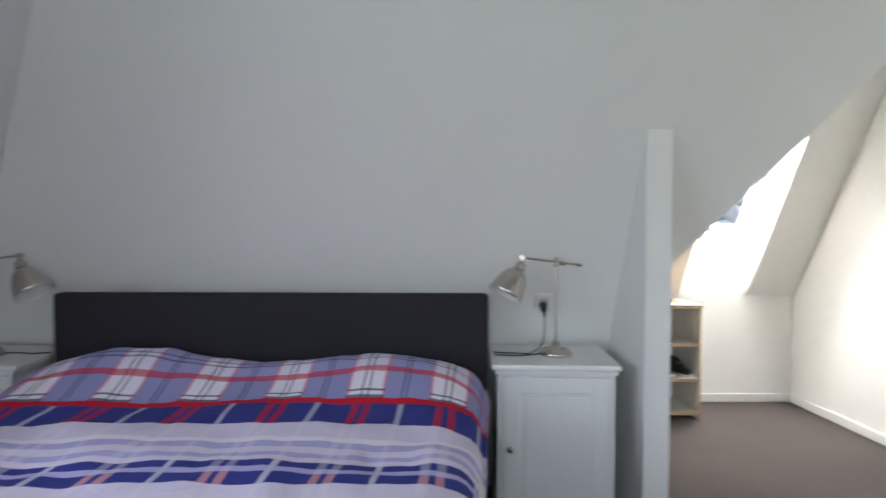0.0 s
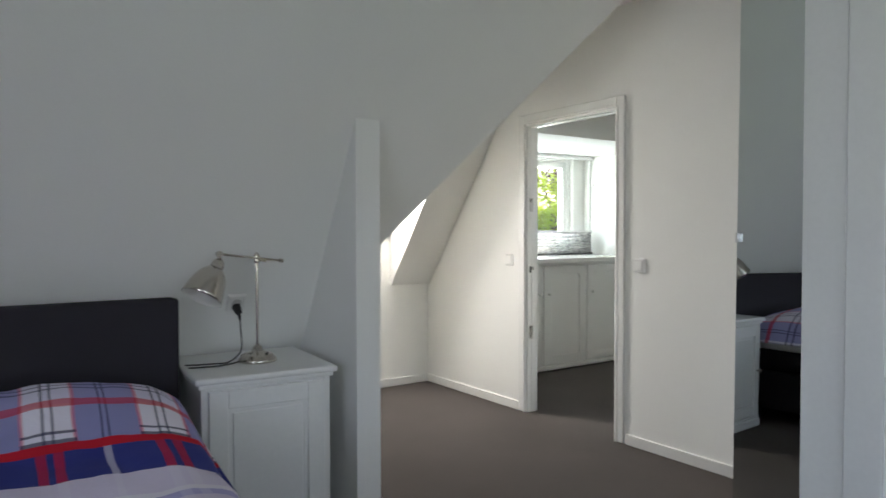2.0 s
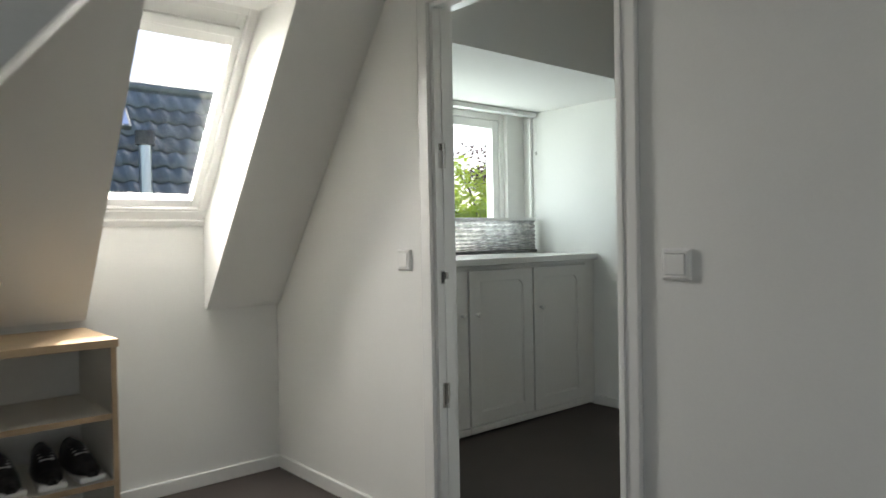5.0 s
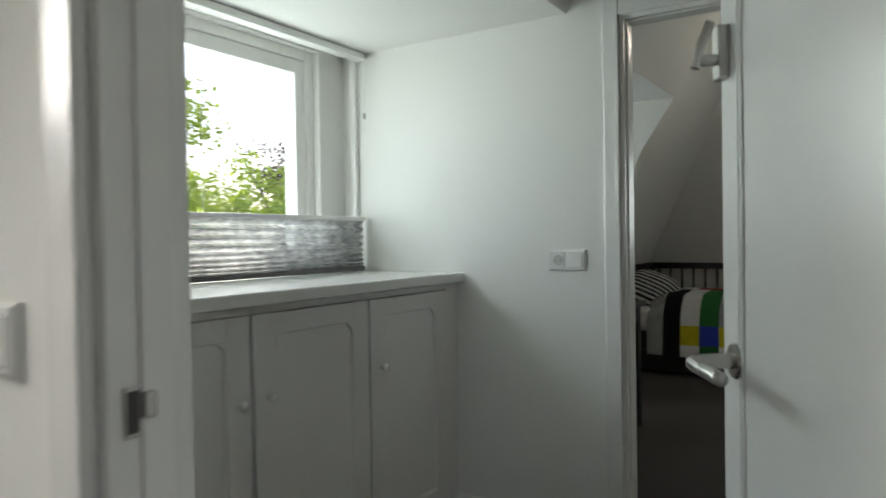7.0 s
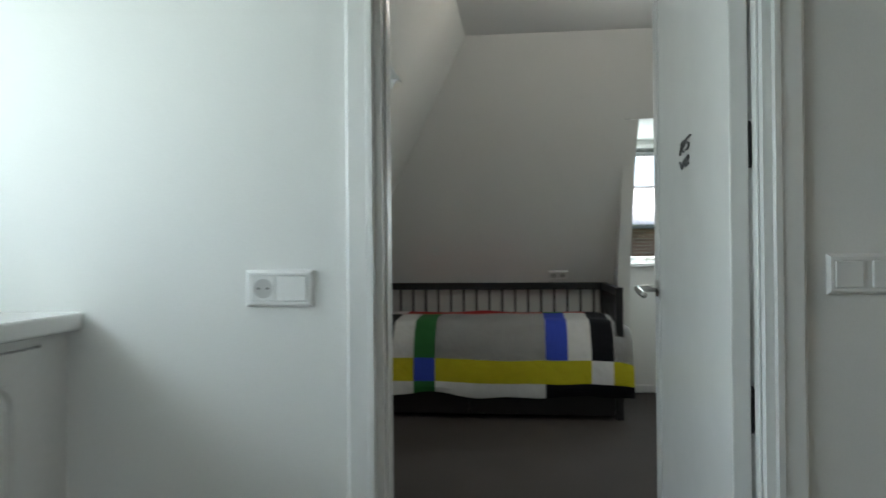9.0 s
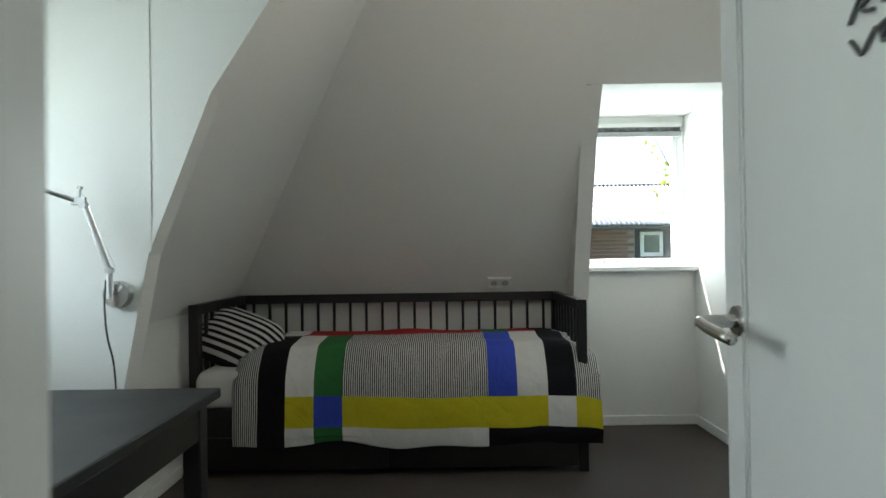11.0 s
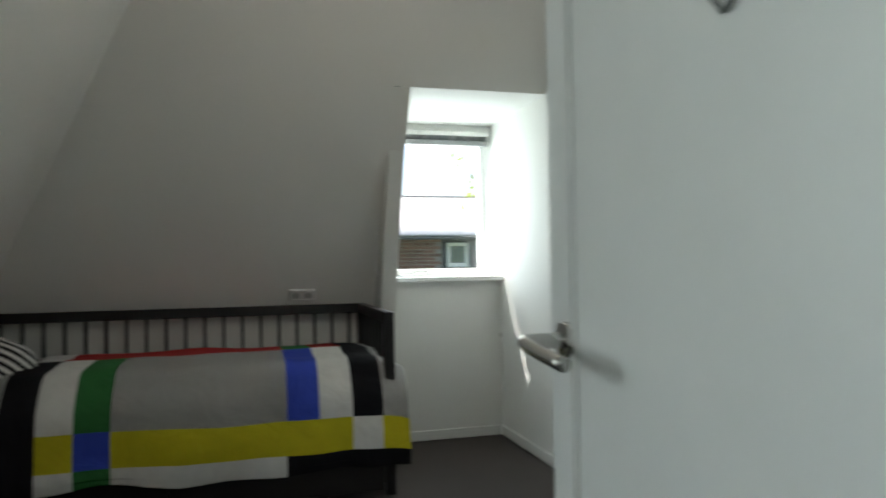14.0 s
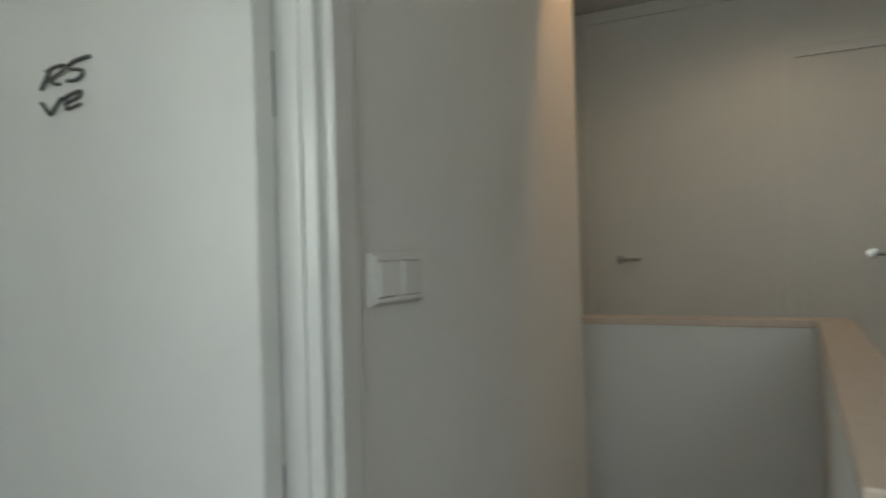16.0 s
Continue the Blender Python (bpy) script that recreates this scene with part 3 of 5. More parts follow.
def casing(name, x, out, y0, y1, z1, w=0.062, t=0.016, label=""):
    """A painted architrave round an opening, on the face x of a wall that looks towards out."""
    ob = thing(name, (x, (y0 + y1) / 2, 0), label, "door frame", kind="structure")
    a, c = (x - t, x + 0.0005) if out < 0 else (x - 0.0005, x + t)
    part("casing_side", bx(a, c, y0 - w, y0, 0, z1 + w, bevel=0.007), GLOSS, ob)
    part("casing_side", bx(a, c, y1, y1 + w, 0, z1 + w, bevel=0.007), GLOSS, ob)
    part("casing_head", bx(a, c, y0, y1, z1, z1 + w, bevel=0.004), GLOSS, ob)
    a2, c2 = (x - t - 0.004, x - t + 0.001) if out < 0 else (x + t - 0.001, x + t + 0.004)
    for p, q in ((y0 - 0.016, y0 - 0.001), (y1 + 0.001, y1 + 0.016)):
        part("casing_bead", bx(a2, c2, p, q, 0, z1 + 0.001, bevel=0.002), GLOSS, ob)
    part("casing_bead", bx(a2, c2, y0 - 0.001, y1 + 0.001, z1 + 0.001, z1 + 0.016, bevel=0.002), GLOSS, ob)
    return ob


def jambs(name, x0, x1, y0, y1, z1, stop, label):
    ob = thing(name, ((x0 + x1) / 2, (y0 + y1) / 2, 0), label, "door frame", kind="structure")
    t = 0.016
    part("jamb", bx(x0 - 0.002, x1 + 0.002, y0 - 0.0005, y0 + t, 0, z1), GLOSS, ob)
    part("jamb", bx(x0 - 0.002, x1 + 0.002, y1 - t, y1 + 0.0005, 0, z1), GLOSS, ob)
    part("jamb_head", bx(x0 - 0.002, x1 + 0.002, y0 + t, y1 - t, z1 - t, z1 + 0.0005), GLOSS, ob)
    s0, s1 = stop
    part("door_stop", joined(bx(s0, s1, y0 + t, y0 + t + 0.006, 0, z1 - t, bevel=0.003), bx(s0, s1, y1 - t - 0.006, y1 - t, 0, z1 - t, bevel=0.003), bx(s0, s1, y0 + t + 0.006, y1 - t - 0.006, z1 - t - 0.006, z1 - t, bevel=0.003)), GLOSS, ob)
    return ob


casing("door_frame_bedroom", D0, -1, OY0, OY1, OZ, label="white painted door casing on the bedroom side")
casing("door_frame_landing", D1, 1, OY0, OY1, OZ, label="white painted door casing on the landing side")
casing("door_frame_boy", E0, -1, BY0, BY1, BZ, label="white painted door casing of the child's room")
j1 = jambs("door_lining_bedroom", D0, D1, OY0, OY1, OZ, (D0 + 0.03, D0 + 0.07), "white painted door lining with steel hinge plates")
for z in (1.418, 0.55):
    part("hinge_plate", joined(bx(D0 + 0.012, D0 + 0.048, OY1 - 0.0205, OY1 - 0.0175, z - 0.045, z + 0.045, bevel=0.001), cyl(bmesh.new(), (D0 + 0.03, OY1 - 0.026, z - 0.045), (D0 + 0.03, OY1 - 0.026, z + 0.045), 0.007, n=12)), STEEL, j1, "brushed steel hinge plate")
part("strike_plate", joined(bx(D0 + 0.012, D0 + 0.030, OY1 - 0.0215, OY1 - 0.0175, 0.955, 1.005, bevel=0.001), bx(D0 + 0.030, D0 + 0.042, OY1 - 0.028, OY1 - 0.0175, 0.972, 0.998, bevel=0.002)), STEEL, j1, "small steel strike plate")
# dark patch laid on the plate for the latch hole's shade
part("strike_hole_shade", bx(D0 + 0.013, D0 + 0.026, OY1 - 0.0225, OY1 - 0.0212, 0.960, 1.0), HOLESHADE, j1, "dark patch painted as the shade in the latch hole")
j2 = jambs("door_lining_boy", E0, E1, BY0, BY1, BZ, (E0 + 0.02, E0 + 0.05), "white painted door lining with dark hinges")
for z in (0.28, 0.785, 1.35, 1.75):
    part("hinge", joined(cyl(bmesh.new(), (E1 - 0.03, BY0 + 0.021, z - 0.05), (E1 - 0.03, BY0 + 0.021, z + 0.05), 0.0045, n=12), bx(E1 - 0.034, E1 - 0.01, BY0 + 0.0155, BY0 + 0.018, z - 0.045, z + 0.045)), BLACK, j2, "dark steel hinge")


# ---- doors ----
def lever(door, x, y, z, side, name="door_handle", point=-1, droop=0.0):
    """A round rose with a bent round lever, on the face of a leaf; side is the way out along y, point the way of the lever along x."""
    h = part(name, turned([(0.026, 0), (0.0265, 0.004), (0.024, 0.008), (0.0115, 0.009), (0.0105, 0.062)], 28, m=Matrix.Translation((x, y, z)) @ Matrix.Rotation(radians(-90 * side), 4, "X")), STEEL, door, "brushed steel lever handle", smooth=False)
    part("lever", tube(arc([(x, y + side * 0.058, z), (x + point * 0.012, y + side * 0.068, z), (x + point * 0.05, y + side * 0.070, z - droop * 0.4), (x + point * 0.132, y + side * 0.068, z - droop)], 6), 0.0098, 14), STEEL, h, smooth=True)
    return h


def leaf(name, width, height, label, letters=False):
    """A flush moulded leaf, hinged at x = 0 and reaching along +x, 40 mm thick about y = 0."""
    d = thing(name, (0, 0, 0), label, "door", kind="structure")
    part("leaf", bx(0.003, width, -0.02, 0.02, 0.008, height, bevel=0.004), GLOSS, d, smooth=False)
    for s in (-1, 1):
        a, c = (0.0198, 0.0235) if s > 0 else (-0.0235, -0.0198)
        for x0, x1 in ((width - 0.09, width - 0.082), (width - 0.076, width - 0.072)):
            part("moulding", bx(x0, x1, a, c, 0.008, height, bevel=0.001), GLOSS, d)
    return d


ld = leaf("door_landing", 0.765, 1.955, "white gloss bedroom door standing open, steel lever handle")
lever(ld, 0.705, 0.02, 0.955, 1)
lever(ld, 0.705, -0.02, 0.955, -1)
catch = part("high_catch", joined(bx(0.725, 0.755, 0.02, 0.036, 1.37, 1.45, bevel=0.003), cyl(bmesh.new(), (0.74, 0.03, 1.40), (0.74, 0.06, 1.40), 0.009, n=14), tube([(0.74, 0.066, 1.388), (0.739, 0.058, 1.42), (0.737, 0.044, 1.455)], 0.0075, 10)), STEEL, ld, "steel turning catch high on the door")
ld.matrix_basis = pose(1.215, 0.50, 0, 0, 0, 28.9)

bd = leaf("door_boy_room", 0.825, 1.94, "white gloss child's room door standing open, small letters on it")
bd_y = 0.735
lever(bd, 0.769, 0.02, 1.005, 1, droop=0.014)
lever(bd, 0.769, -0.02, 1.005, -1, droop=0.014)


def stroke(points, r=0.0042):
    return tube(arc([Vector((x, 0.024, z)) for x, z in points], 6), r, 8)


def letter(door, lines):
    """A letter of bent metal strokes; across runs towards the hinge, up is up, both in millimetres from the sign's middle."""
    part("letter", joined(*[stroke([(0.377 - across / 1000, 1.405 + up / 1000) for across, up in line], 0.0028) for line in lines]), INK, door, "grey metal letter", smooth=True)


letter(bd, [[(-32, 12), (-45, -2), (-58, -18)], [(-44, 9), (-20, 14), (0, 13), (-4, 5), (-24, -1), (-40, -6)], [(-38, -5), (-27, -12), (-12, -15)]])
letter(bd, [[(60, 18), (40, 18), (20, 15), (10, 9), (22, 4), (40, 0), (40, -8), (24, -13), (6, -12)]])
letter(bd, [[(-57, -38), (-46, -50), (-36, -59), (-22, -48), (-8, -36)]])
letter(bd, [[(0, -36), (2, -46), (4, -56)], [(2, -36), (34, -31), (30, -40), (4, -46)], [(4, -56), (36, -51)]])
bd.matrix_basis = pose(3.305, bd_y - 0.022, 0, 0, 0, 0)

for x0, x1, top, hx in ((2.775, 3.79, 2.47, 3.615), (2.14, 2.655, 2.104, 2.33)):
    fd = thing("door_far", ((x0 + x1) / 2, -2.75, 0), "closed white landing door with a dark lever handle", "door", kind="structure", group="closed landing doors")
    part("leaf", bx(x0, x1, -2.755, -2.735, 0.008, top, bevel=0.003), SATIN, fd)
    part("frame", joined(bx(x0 - 0.05, x0, -2.752, -2.722, 0, top + 0.05, bevel=0.003), bx(x1, x1 + 0.05, -2.752, -2.722, 0, top + 0.05, bevel=0.003), bx(x0, x1, -2.752, -2.722, top, top + 0.05, bevel=0.003)), SATIN, fd)
    h = part("door_handle", turned([(0.026, 0), (0.026, 0.007), (0.011, 0.008), (0.010, 0.05)], 20, m=Matrix.Translation((hx, -2.735, 1.045)) @ Matrix.Rotation(radians(-90), 4, "X")), STEEL, fd)
    part("lever", tube([(hx, -2.69, 1.045), (hx - 0.05, -2.688, 1.045), (hx - 0.12, -2.69, 1.045)], 0.0095, 10), STEEL, h)


# ---- switches and sockets ----
def plate(name, normal, at, kinds, label, along=None):
    """A frame with one or more units; built facing -x at the origin, then turned. kinds: s switch, o socket."""
    n_ = len(kinds)
    w, hgt = 0.081 + 0.071 * (n_ - 1), 0.081
    t = thing(name, (0, 0, 0), label, "wall socket" if "o" in kinds else "light switch")
    outer, inner = bmesh.new(), bmesh.new()
    prof = [(w / 2, 0.0), (w / 2, 0.004), (w / 2 - 0.006, 0.011), (w / 2 - 0.012, 0.011), (w / 2 - 0.013, 0.008)]
    rings = []
    for r, d in prof:
        dz = r - w / 2 + hgt / 2
        rings.append([outer.verts.new((-d, sy * r, sz * dz)) for sy, sz in ((-1, -1), (1, -1), (1, 1), (-1, 1))])
    for p, q in zip(rings, rings[1:]):
        for i in range(4):
            outer.faces.new((p[i], p[(i + 1) % 4], q[(i + 1) % 4], q[i]))
    outer.faces.new(rings[-1])
    outer.faces.new(rings[0][::-1])
    bmesh.ops.recalc_face_normals(outer, faces=outer.faces[:])
    part("cover_frame", outer, PLASTIC, t)
    for i, k in enumerate(kinds):
        c = (i - (n_ - 1) / 2) * 0.071
        if k == "s":
            part("rocker", joined(bx(-0.0135, -0.007, c - 0.0265, c + 0.0265, -0.0265, 0.0265, bevel=0.002)), PLASTIC, t)
        else:
            part("socket_insert", joined(bx(-0.0105, -0.007, c - 0.0265, c + 0.0265, -0.0265, 0.0265, bevel=0.001)), PLASTIC, t)
            m = Matrix.Translation((-0.0115, c, 0)) @ Matrix.Rotation(radians(90), 4, "Y")
            # a raised grey ring paints the shade of the round recess
            part("socket_well_shade", turned([(0.0215, 0.0012), (0.0215, 0.0), (0.0195, 0.0), (0.0195, 0.0008)][::-1], 28, m=m), mat("socket_shade", (0.52, 0.52, 0.50), 0.4, bump=0, vary=0.01) if "socket_shade" not in bpy.data.materials else bpy.data.materials["socket_shade"], t)
            for s in (-1, 1):
                # dark discs on the insert paint the shade in the contact holes
                part("contact_hole_shade", cyl(bmesh.new(), (-0.0128, c + s * 0.0095, 0), (-0.012, c + s * 0.0095, 0), 0.0028, n=10), HOLESHADE, t)
    t.matrix_basis = pose(*at, *normal)
    return t


plate("light_switch", (0, 0, 0), (D0, 1.474, 1.04), "s", "white square light switch on the plastered wall")
plate("light_switch", (0, 0, 0), (D0, 0.335, 1.045), "s", "white square light switch beside the door casing")
plate("wall_socket", (0, 0, 0), (E0, 1.697, 1.05), "so", "white double plate with a socket and a switch")
plate("light_switch", (0, 0, 0), (E0, 0.49, 1.075), "ss", "white double light switch beside the door casing")
plate("wall_socket", (0, 0, -90), (6.31, -0.42, 1.05), "oo", "white double socket on the child's room wall")
ws = plate("wall_socket", (0, 0, 0), (sf(0.945) - 0.002, 0.87, 0.945), "oo", "white double socket above the child's bed rail")
ws.matrix_basis = pose(sf(0.945), 0.87, 0.945, 0, -31.8, 0)
wb = plate("wall_socket", (0, 0, 0), (0, 0, 0), "o", "white wall socket behind the bedside lamp")
wb.matrix_basis = pose(-1.10, sb(0.945), 0.945, 0, 0, 90) @ pose(0, 0, 0, 0, -29.2, 0)


# ---- windows ----
def window_in(name, axis, plane, a0, a1, z0, z1, posts, label, depth=0.07, rail=0.05, sash=0.055):
    """A painted window in an opening: a0..a1 across, z0..z1 up, plane the inner face along the other axis; posts the places of mullions."""
    base = ((a0 + a1) / 2, plane, z0) if axis == "x" else (plane, (a0 + a1) / 2, z0)
    w = thing(name, base, label, "window", kind="structure")

    def b(p0, p1, q0, q1, d0, d1, bevel=0.005):
        return bx(p0, p1, plane + d0, plane + d1, q0, q1, bevel=bevel) if axis == "x" else bx(plane + d0, plane + d1, p0, p1, q0, q1, bevel=bevel)
    fr = part("window_frame", joined(b(a0, a0 + rail, z0, z1, 0.0, depth), b(a1 - rail, a1, z0, z1, 0.0, depth), b(a0 + rail, a1 - rail, z1 - rail, z1, 0.0, depth), b(a0 + rail, a1 - rail, z0, z0 + rail, 0.0, depth)), FRAME, w)
    edges = [a0 + rail] + [v for p in posts for v in (p - rail / 2, p + rail / 2)] + [a1 - rail]
    for p in posts:
        part("mullion", b(p - rail / 2, p + rail / 2, z0 + rail, z1 - rail, 0.0, depth), FRAME, w)
    for lo, hi in zip(edges[::2], edges[1::2]):
        sh = part("sash", joined(b(lo, lo + sash, z0 + rail, z1 - rail, 0.012, depth + 0.01), b(hi - sash, hi, z0 + rail, z1 - rail, 0.012, depth + 0.01),
                                 b(lo + sash, hi - sash, z1 - rail - sash, z1 - rail, 0.012, depth + 0.01), b(lo + sash, hi - sash, z0 + rail, z0 + rail + sash, 0.012, depth + 0.01)), FRAME, w)
        g = part("pane", b(lo + sash - 0.004, hi - sash + 0.004, z0 + rail + sash - 0.004, z1 - rail - sash + 0.004, 0.04, 0.046, bevel=0), GLASS, sh)
        g.visible_shadow = False
    return w


w1 = window_in("window_1", "x", 2.83, LX0, LX1, LZ0, LZ1, [2.283], "white painted dormer window above the landing cabinets", rail=0.045, sash=0.06)
for x, z in ((2.235, 1.48), (2.338, 1.445)):
    la = part("window_latch", joined(bx(x - 0.011, x + 0.011, 2.828, 2.844, z - 0.045, z + 0.045, bevel=0.003), cyl(bmesh.new(), (x, 2.832, z + 0.02), (x, 2.80, z + 0.02), 0.008, n=14)), STEEL, w1, "steel window latch")
    part("latch_lever", tube([(x, 2.803, z + 0.03), (x, 2.801, z), (x + 0.004, 2.803, z - 0.055)], 0.006, 10), STEEL, la)
w2 = window_in("window_2", "x", 2.83, KX0, KX1, KZ0, KZ1, [], "white painted dormer window behind the desk")
w3 = window_in("window_3", "y", 7.655, SY0, SY1, SZ0, SZ1, [], "white painted window of the small dormer", depth=0.06, rail=0.014, sash=0.034)
part("window_stay", joined(bx(7.64, 7.652, 0.02, 0.15, 1.062, 1.070, bevel=0.002), cyl(bmesh.new(), (7.645, 0.13, 1.048), (7.645, 0.13, 1.074), 0.006, n=10), cyl(bmesh.new(), (7.645, 0.04, 1.048), (7.645, 0.04, 1.074), 0.005, n=10)), STEEL, w3, "slim metal casement stay")
w5 = window_in("window_5", "x", -4.71, WX0, WX1, WZ0, WZ1, [-1.6], "white painted bedroom window in the end wall")
w4 = window_in("window_4", "y", -4.04, GY0, GY1, GZ0, GZ1, [-2.3], "white painted bedroom dormer window")
solid("window_sill", bx(7.395, 7.66, -0.4195, 0.3395, 1.002, 1.034, bevel=0.006), GLOSS, "white gloss sill of the small dormer window", "window sill")


def roof_window():
    u, nn, o = Vector((0, -0.6025, 0.798)), Vector((0, 0.798, 0.6025)), Vector((0, 2.52, 1.2))
    m = Matrix(((1, 0, 0, 0), (0, u.y, nn.y, o.y), (0, u.z, nn.z, o.z), (0, 0, 0, 1)))

    def b(x0, x1, s0, s1, n0, n1, bevel=0.004):
        k = bx(x0, x1, s0, s1, n0, n1, bevel=bevel)
        k.transform(m)
        return k
    w = thing("roof_window", (0.5, 2.52, 1.2), "white tilting roof window in the bedroom slope", "roof window", kind="structure")
    part("apron", joined(b(0.249, 0.758, 0.0, 0.032, -0.012, 0.05), b(0.249, 0.758, 0.032, 0.075, 0.0, 0.06)), FRAME, w, "white painted apron below the sash")
    part("outer_frame", joined(b(0.249, 0.292, 0.075, 1.06, 0.0, 0.07), b(0.72, 0.758, 0.075, 1.06, 0.0, 0.07), b(0.292, 0.72, 0.075, 0.09, 0.0, 0.07), b(0.292, 0.72, 1.0, 1.06, 0.0, 0.07)), FRAME, w)
    sh = part("sash", joined(b(0.292, 0.33, 0.09, 1.0, 0.015, 0.065), b(0.686, 0.72, 0.09, 1.0, 0.015, 0.065), b(0.33, 0.686, 0.09, 0.125, 0.015, 0.065), b(0.33, 0.686, 0.862, 1.0, 0.015, 0.065)), FRAME, w)
    part("ventilation_bar", b(0.31, 0.70, 0.905, 0.945, -0.008, 0.018, bevel=0.006), FRAME, sh, "white ventilation flap bar")
    g = part("pane", b(0.326, 0.69, 0.121, 0.866, 0.045, 0.05, bevel=0), GLASS, sh)
    g.visible_shadow = False
    part("outer_cover", b(0.30, 0.71, 0.03, 0.09, 0.072, 0.09), mat("grey_aluminium_cover", (0.3, 0.31, 0.32), 0.4, 0.6), w, "grey aluminium weather cover")


roof_window()


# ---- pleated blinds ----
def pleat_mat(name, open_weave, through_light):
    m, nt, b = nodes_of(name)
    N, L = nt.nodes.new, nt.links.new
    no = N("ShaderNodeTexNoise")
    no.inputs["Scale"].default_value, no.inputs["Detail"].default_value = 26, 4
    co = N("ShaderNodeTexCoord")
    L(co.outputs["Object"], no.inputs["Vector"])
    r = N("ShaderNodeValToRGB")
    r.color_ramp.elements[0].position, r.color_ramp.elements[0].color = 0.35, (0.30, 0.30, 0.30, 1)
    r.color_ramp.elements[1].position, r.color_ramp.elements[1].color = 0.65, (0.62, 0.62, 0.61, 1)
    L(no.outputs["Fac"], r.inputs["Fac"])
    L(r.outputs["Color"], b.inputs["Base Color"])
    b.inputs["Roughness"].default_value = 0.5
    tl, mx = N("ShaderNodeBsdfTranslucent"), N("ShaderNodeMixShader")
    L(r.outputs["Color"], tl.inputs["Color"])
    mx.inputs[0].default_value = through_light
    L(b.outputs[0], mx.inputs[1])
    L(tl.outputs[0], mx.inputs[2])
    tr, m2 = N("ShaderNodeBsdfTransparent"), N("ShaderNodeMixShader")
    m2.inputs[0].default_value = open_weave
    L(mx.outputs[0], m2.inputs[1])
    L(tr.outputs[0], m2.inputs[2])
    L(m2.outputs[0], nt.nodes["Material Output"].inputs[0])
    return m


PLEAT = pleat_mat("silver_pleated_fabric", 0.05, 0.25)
# same fabric made more translucent, standing in for the pleats' lit faces
LITPLEAT = pleat_mat("silver_pleat_lit_face", 0.18, 0.8)


def pleats(axis, plane, a0, a1, z0, z1, count, deep):
    bm = bmesh.new()
    pts = []
    for i in range(2 * count + 1):
        k = (i // 2 + (0.42 if i % 2 else 0)) / count
        pts.append((plane + (deep / 2 if i % 2 else -deep / 2), z0 + (z1 - z0) * (0.45 * k + 0.55 * k * k)))
    lo = [bm.verts.new((a0, p, z) if axis == "x" else (p, a0, z)) for p, z in pts]
    hi = [bm.verts.new((a1, p, z) if axis == "x" else (p, a1, z)) for p, z in pts]
    # every other face takes the second, lit-face material
    for i in range(len(pts) - 1):
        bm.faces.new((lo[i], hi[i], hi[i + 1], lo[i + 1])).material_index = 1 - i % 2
    return bm


bl = thing("pleated_blind", (2.3, 2.67, 1.0), "half-lowered silver pleated blind with white rails", "blind")
pf = part("fabric", pleats("x", 2.682, 1.32, 3.222, 1.022, 1.226, 8, 0.024), [PLEAT, LITPLEAT], bl, "silver pleated translucent fabric")
part("top_rail", bx(1.31, 3.228, 2.664, 2.70, 1.226, 1.245, bevel=0.003), PLASTIC, bl)
part("bottom_rail", bx(1.31, 3.228, 2.664, 2.70, 1.002, 1.022, bevel=0.003), mat("dark_blind_rail", (0.10, 0.10, 0.10), 0.4), bl, "dark bottom rail")
part("head_rail", bx(1.30, 3.235, 2.655, 2.705, 1.955, 1.985, bevel=0.004), PLASTIC, bl)
for x in (1.5, 2.35, 3.19):
    part("cord", cyl(bmesh.new(), (x, 2.682, 1.24), (x, 2.682, 1.96), 0.0011, n=6), PLASTIC, bl)
part("pull_cord", cyl(bmesh.new(), (3.222, 2.655, 1.70), (3.222, 2.655, 1.96), 0.0012, n=6), PLASTIC, bl)
part("pull_knob", turned([(0.002, 1.715), (0.006, 1.708), (0.007, 1.695), (0.004, 1.685)], 12, m=Matrix.Translation((3.222, 2.655, 0))), STEEL, bl, "small dark cord knob")
solid("trim_dormer", bx(3.222, 3.2495, 2.712, 2.736, 0.998, 1.955, bevel=0.004), FRAME, "white upright trim beside the landing window", "trim")

bb = thing("pleated_blind", (7.60, -0.03, 1.85), "raised grey pleated blind packed under the dormer ceiling", "blind")
part("fabric", pleats("y", 7.615, SY0 + 0.01, SY1 - 0.005, 1.94, 1.968, 5, 0.03), [PLEAT, PLEAT], bb, "grey packed pleats")
part("head_rail", bx(7.59, 7.64, SY0 + 0.005, SY1, 1.97, 1.998, bevel=0.003), PLASTIC, bb)
part("bottom_rail", bx(7.595, 7.635, SY0 + 0.005, SY1, 1.905, 1.94, bevel=0.003), mat("grey_blind_rail", (0.32, 0.32, 0.32), 0.4), bb)
part("pull_cord", cyl(bmesh.new(), (7.44, -0.405, 0.66), (7.44, -0.405, 1.0), 0.0012, n=6), PLASTIC, bb)
part("pull_knob", turned([(0.002, 0.665), (0.007, 0.655), (0.008, 0.64), (0.004, 0.63)], 12, m=Matrix.Translation((7.44, -0.405, 0))), STEEL, bb)


